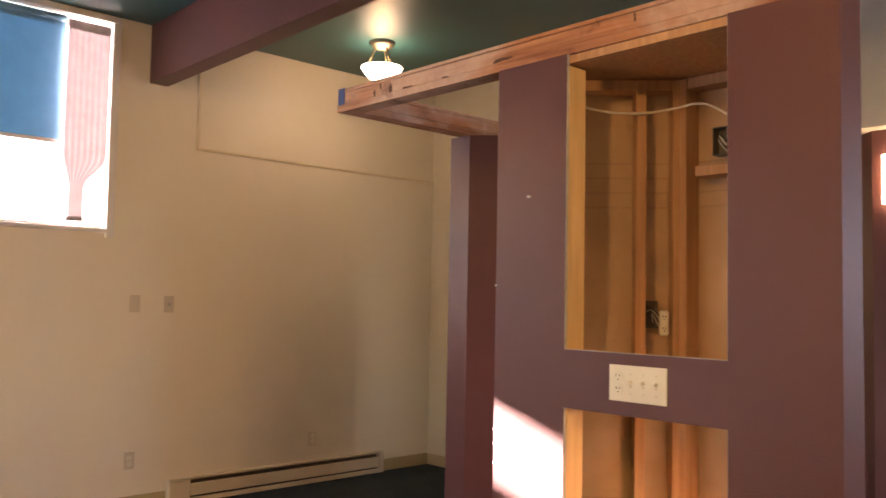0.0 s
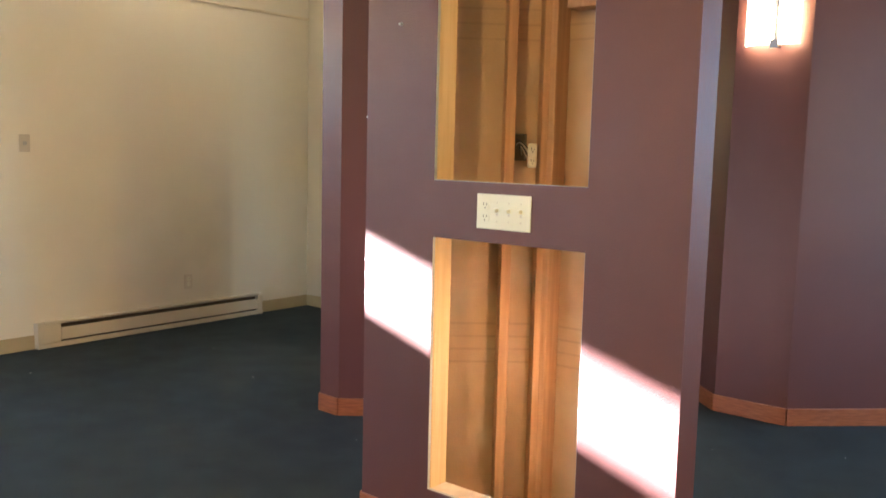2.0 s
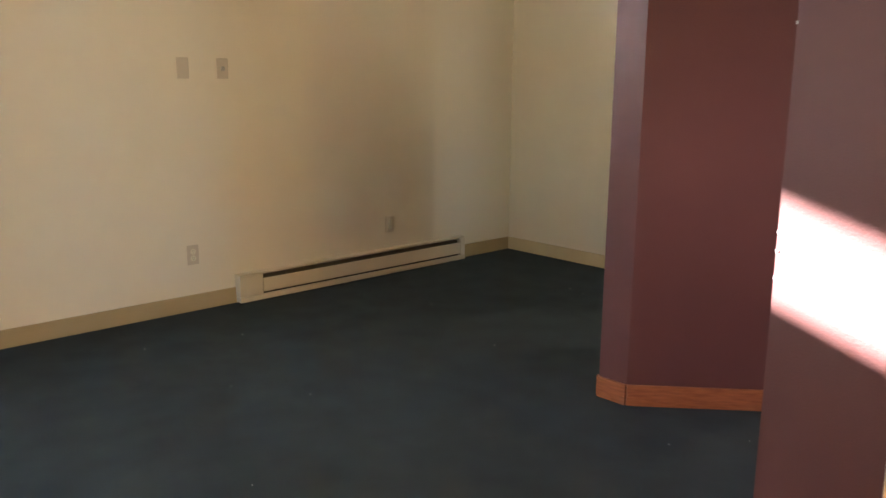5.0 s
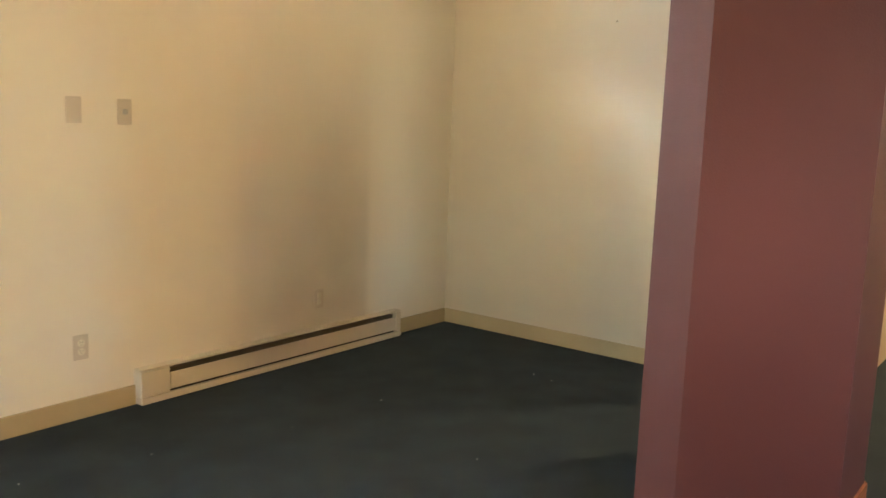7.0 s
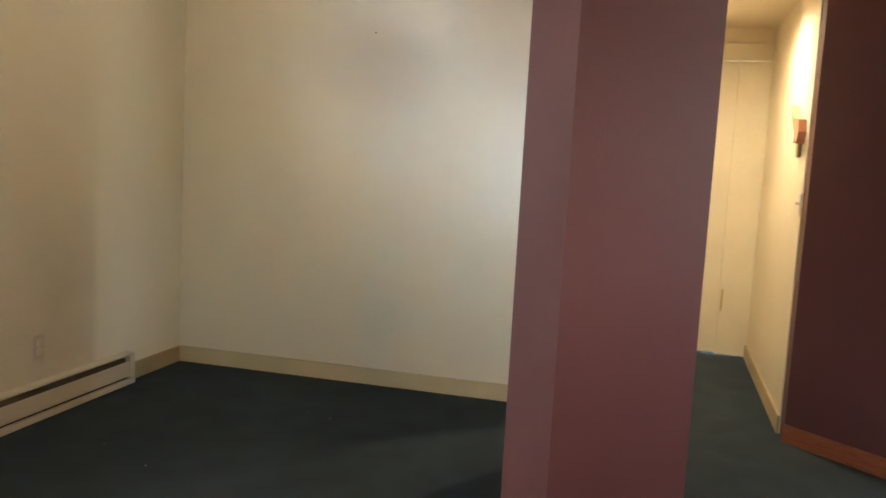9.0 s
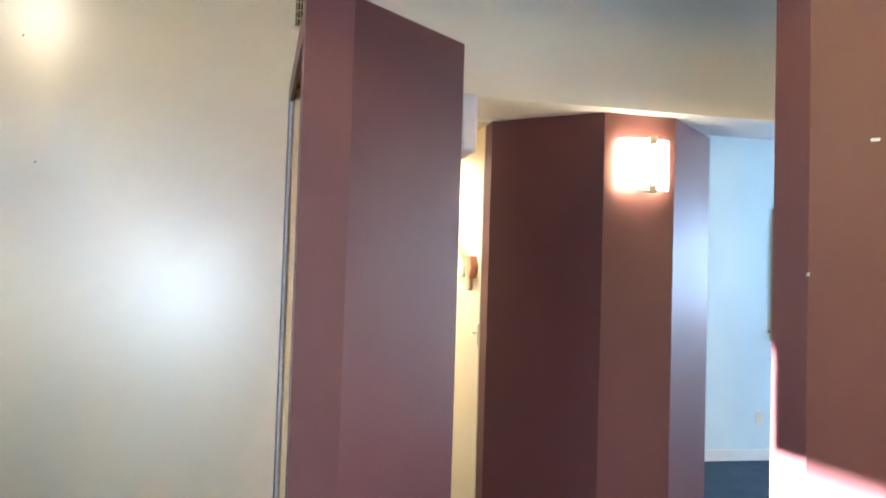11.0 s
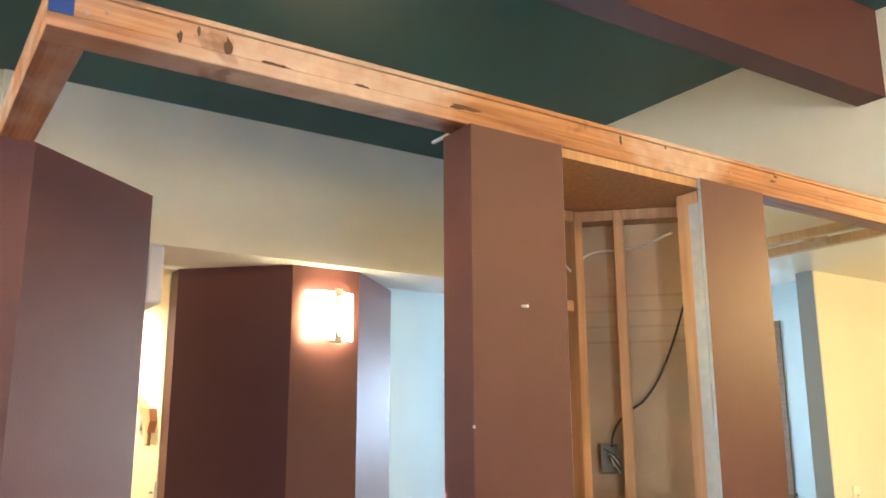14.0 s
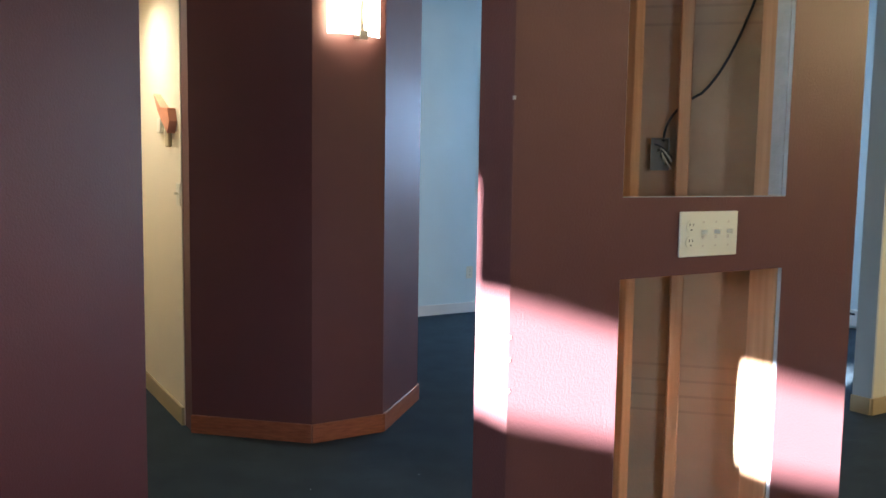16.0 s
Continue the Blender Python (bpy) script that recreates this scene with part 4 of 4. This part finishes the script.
def junction_box(m, label):
    top = group_of("junction_box", label, "electrical box", "junction boxes")
    def put(n, bm, mat, parent=top, lab=""):
        bmesh.ops.transform(bm, verts=bm.verts, matrix=m)
        return part(n, bm, mat, parent, lab)
    put("case", boxes((-0.028, 0.028, 0.0, 0.003, -0.05, 0.05), (-0.028, -0.025, -0.045, 0.0, -0.05, 0.05), (0.025, 0.028, -0.045, 0.0, -0.05, 0.05), (-0.025, 0.025, -0.045, 0.0, -0.05, -0.047), (-0.025, 0.025, -0.045, 0.0, 0.047, 0.05)), FINS)
    for k in range(4):
        put("wire", tube(curve_points((-0.015 + 0.01 * k, -0.005, 0.03 - 0.02 * k), (0.0, -0.07, 0.03), (0.03 - 0.01 * k, -0.08, 0.0), (0.035, -0.05, -0.01 - 0.012 * k)), 0.002, 6), CABLE_W if k % 2 else CABLE_B)
    return top, put


jb, put = junction_box(pose(2.594, 1.688, 1.405, 0, 0, -49), "open metal junction box with loose wires between studs")
out = put("receptacle", box(bmesh.new(), 0.03, 0.064, -0.075, -0.055, -0.075, 0.015, 0.008), IVORY, jb, "dangling ivory receptacle")
for z in (-0.052, -0.010):
    bm = boxes((0.041, 0.043, -0.0768, -0.0745, z, z + 0.008), (0.051, 0.053, -0.0768, -0.0745, z, z + 0.007), (0.045, 0.049, -0.0768, -0.0745, z - 0.009, z - 0.005))
    bmesh.ops.transform(bm, verts=bm.verts, matrix=pose(2.594, 1.688, 1.405, 0, 0, -49))
    part("slots", bm, DARK, out)
junction_box(pose(2.602, 1.162, 1.40, 0, 0, -134.4), "metal junction box on the back of the opened column")
junction_box(pose(2.655, 1.41, 2.02, 0, 0, -90), "metal junction box holding the white cable")
part("stud_block", boxes((2.60, 2.68, 1.30, 1.50, 1.90, 1.938), bevel=0.003), STUD, col, "short wooden blocking")

# ---- lint on the carpet ----
rng = random.Random(4)
bm = bmesh.new()
for _ in range(30):
    x, y, r = rng.uniform(0.6, 4.6), rng.uniform(0.4, 5.2), rng.uniform(0.0008, 0.002)
    box(bm, x - r, x + r * 1.6, y - r, y + r, 0.0005, 0.003)
tagged(part("lint", bm, GYPSUM), "tiny pale crumbs scattered on the carpet", "lint", kind="stuff")
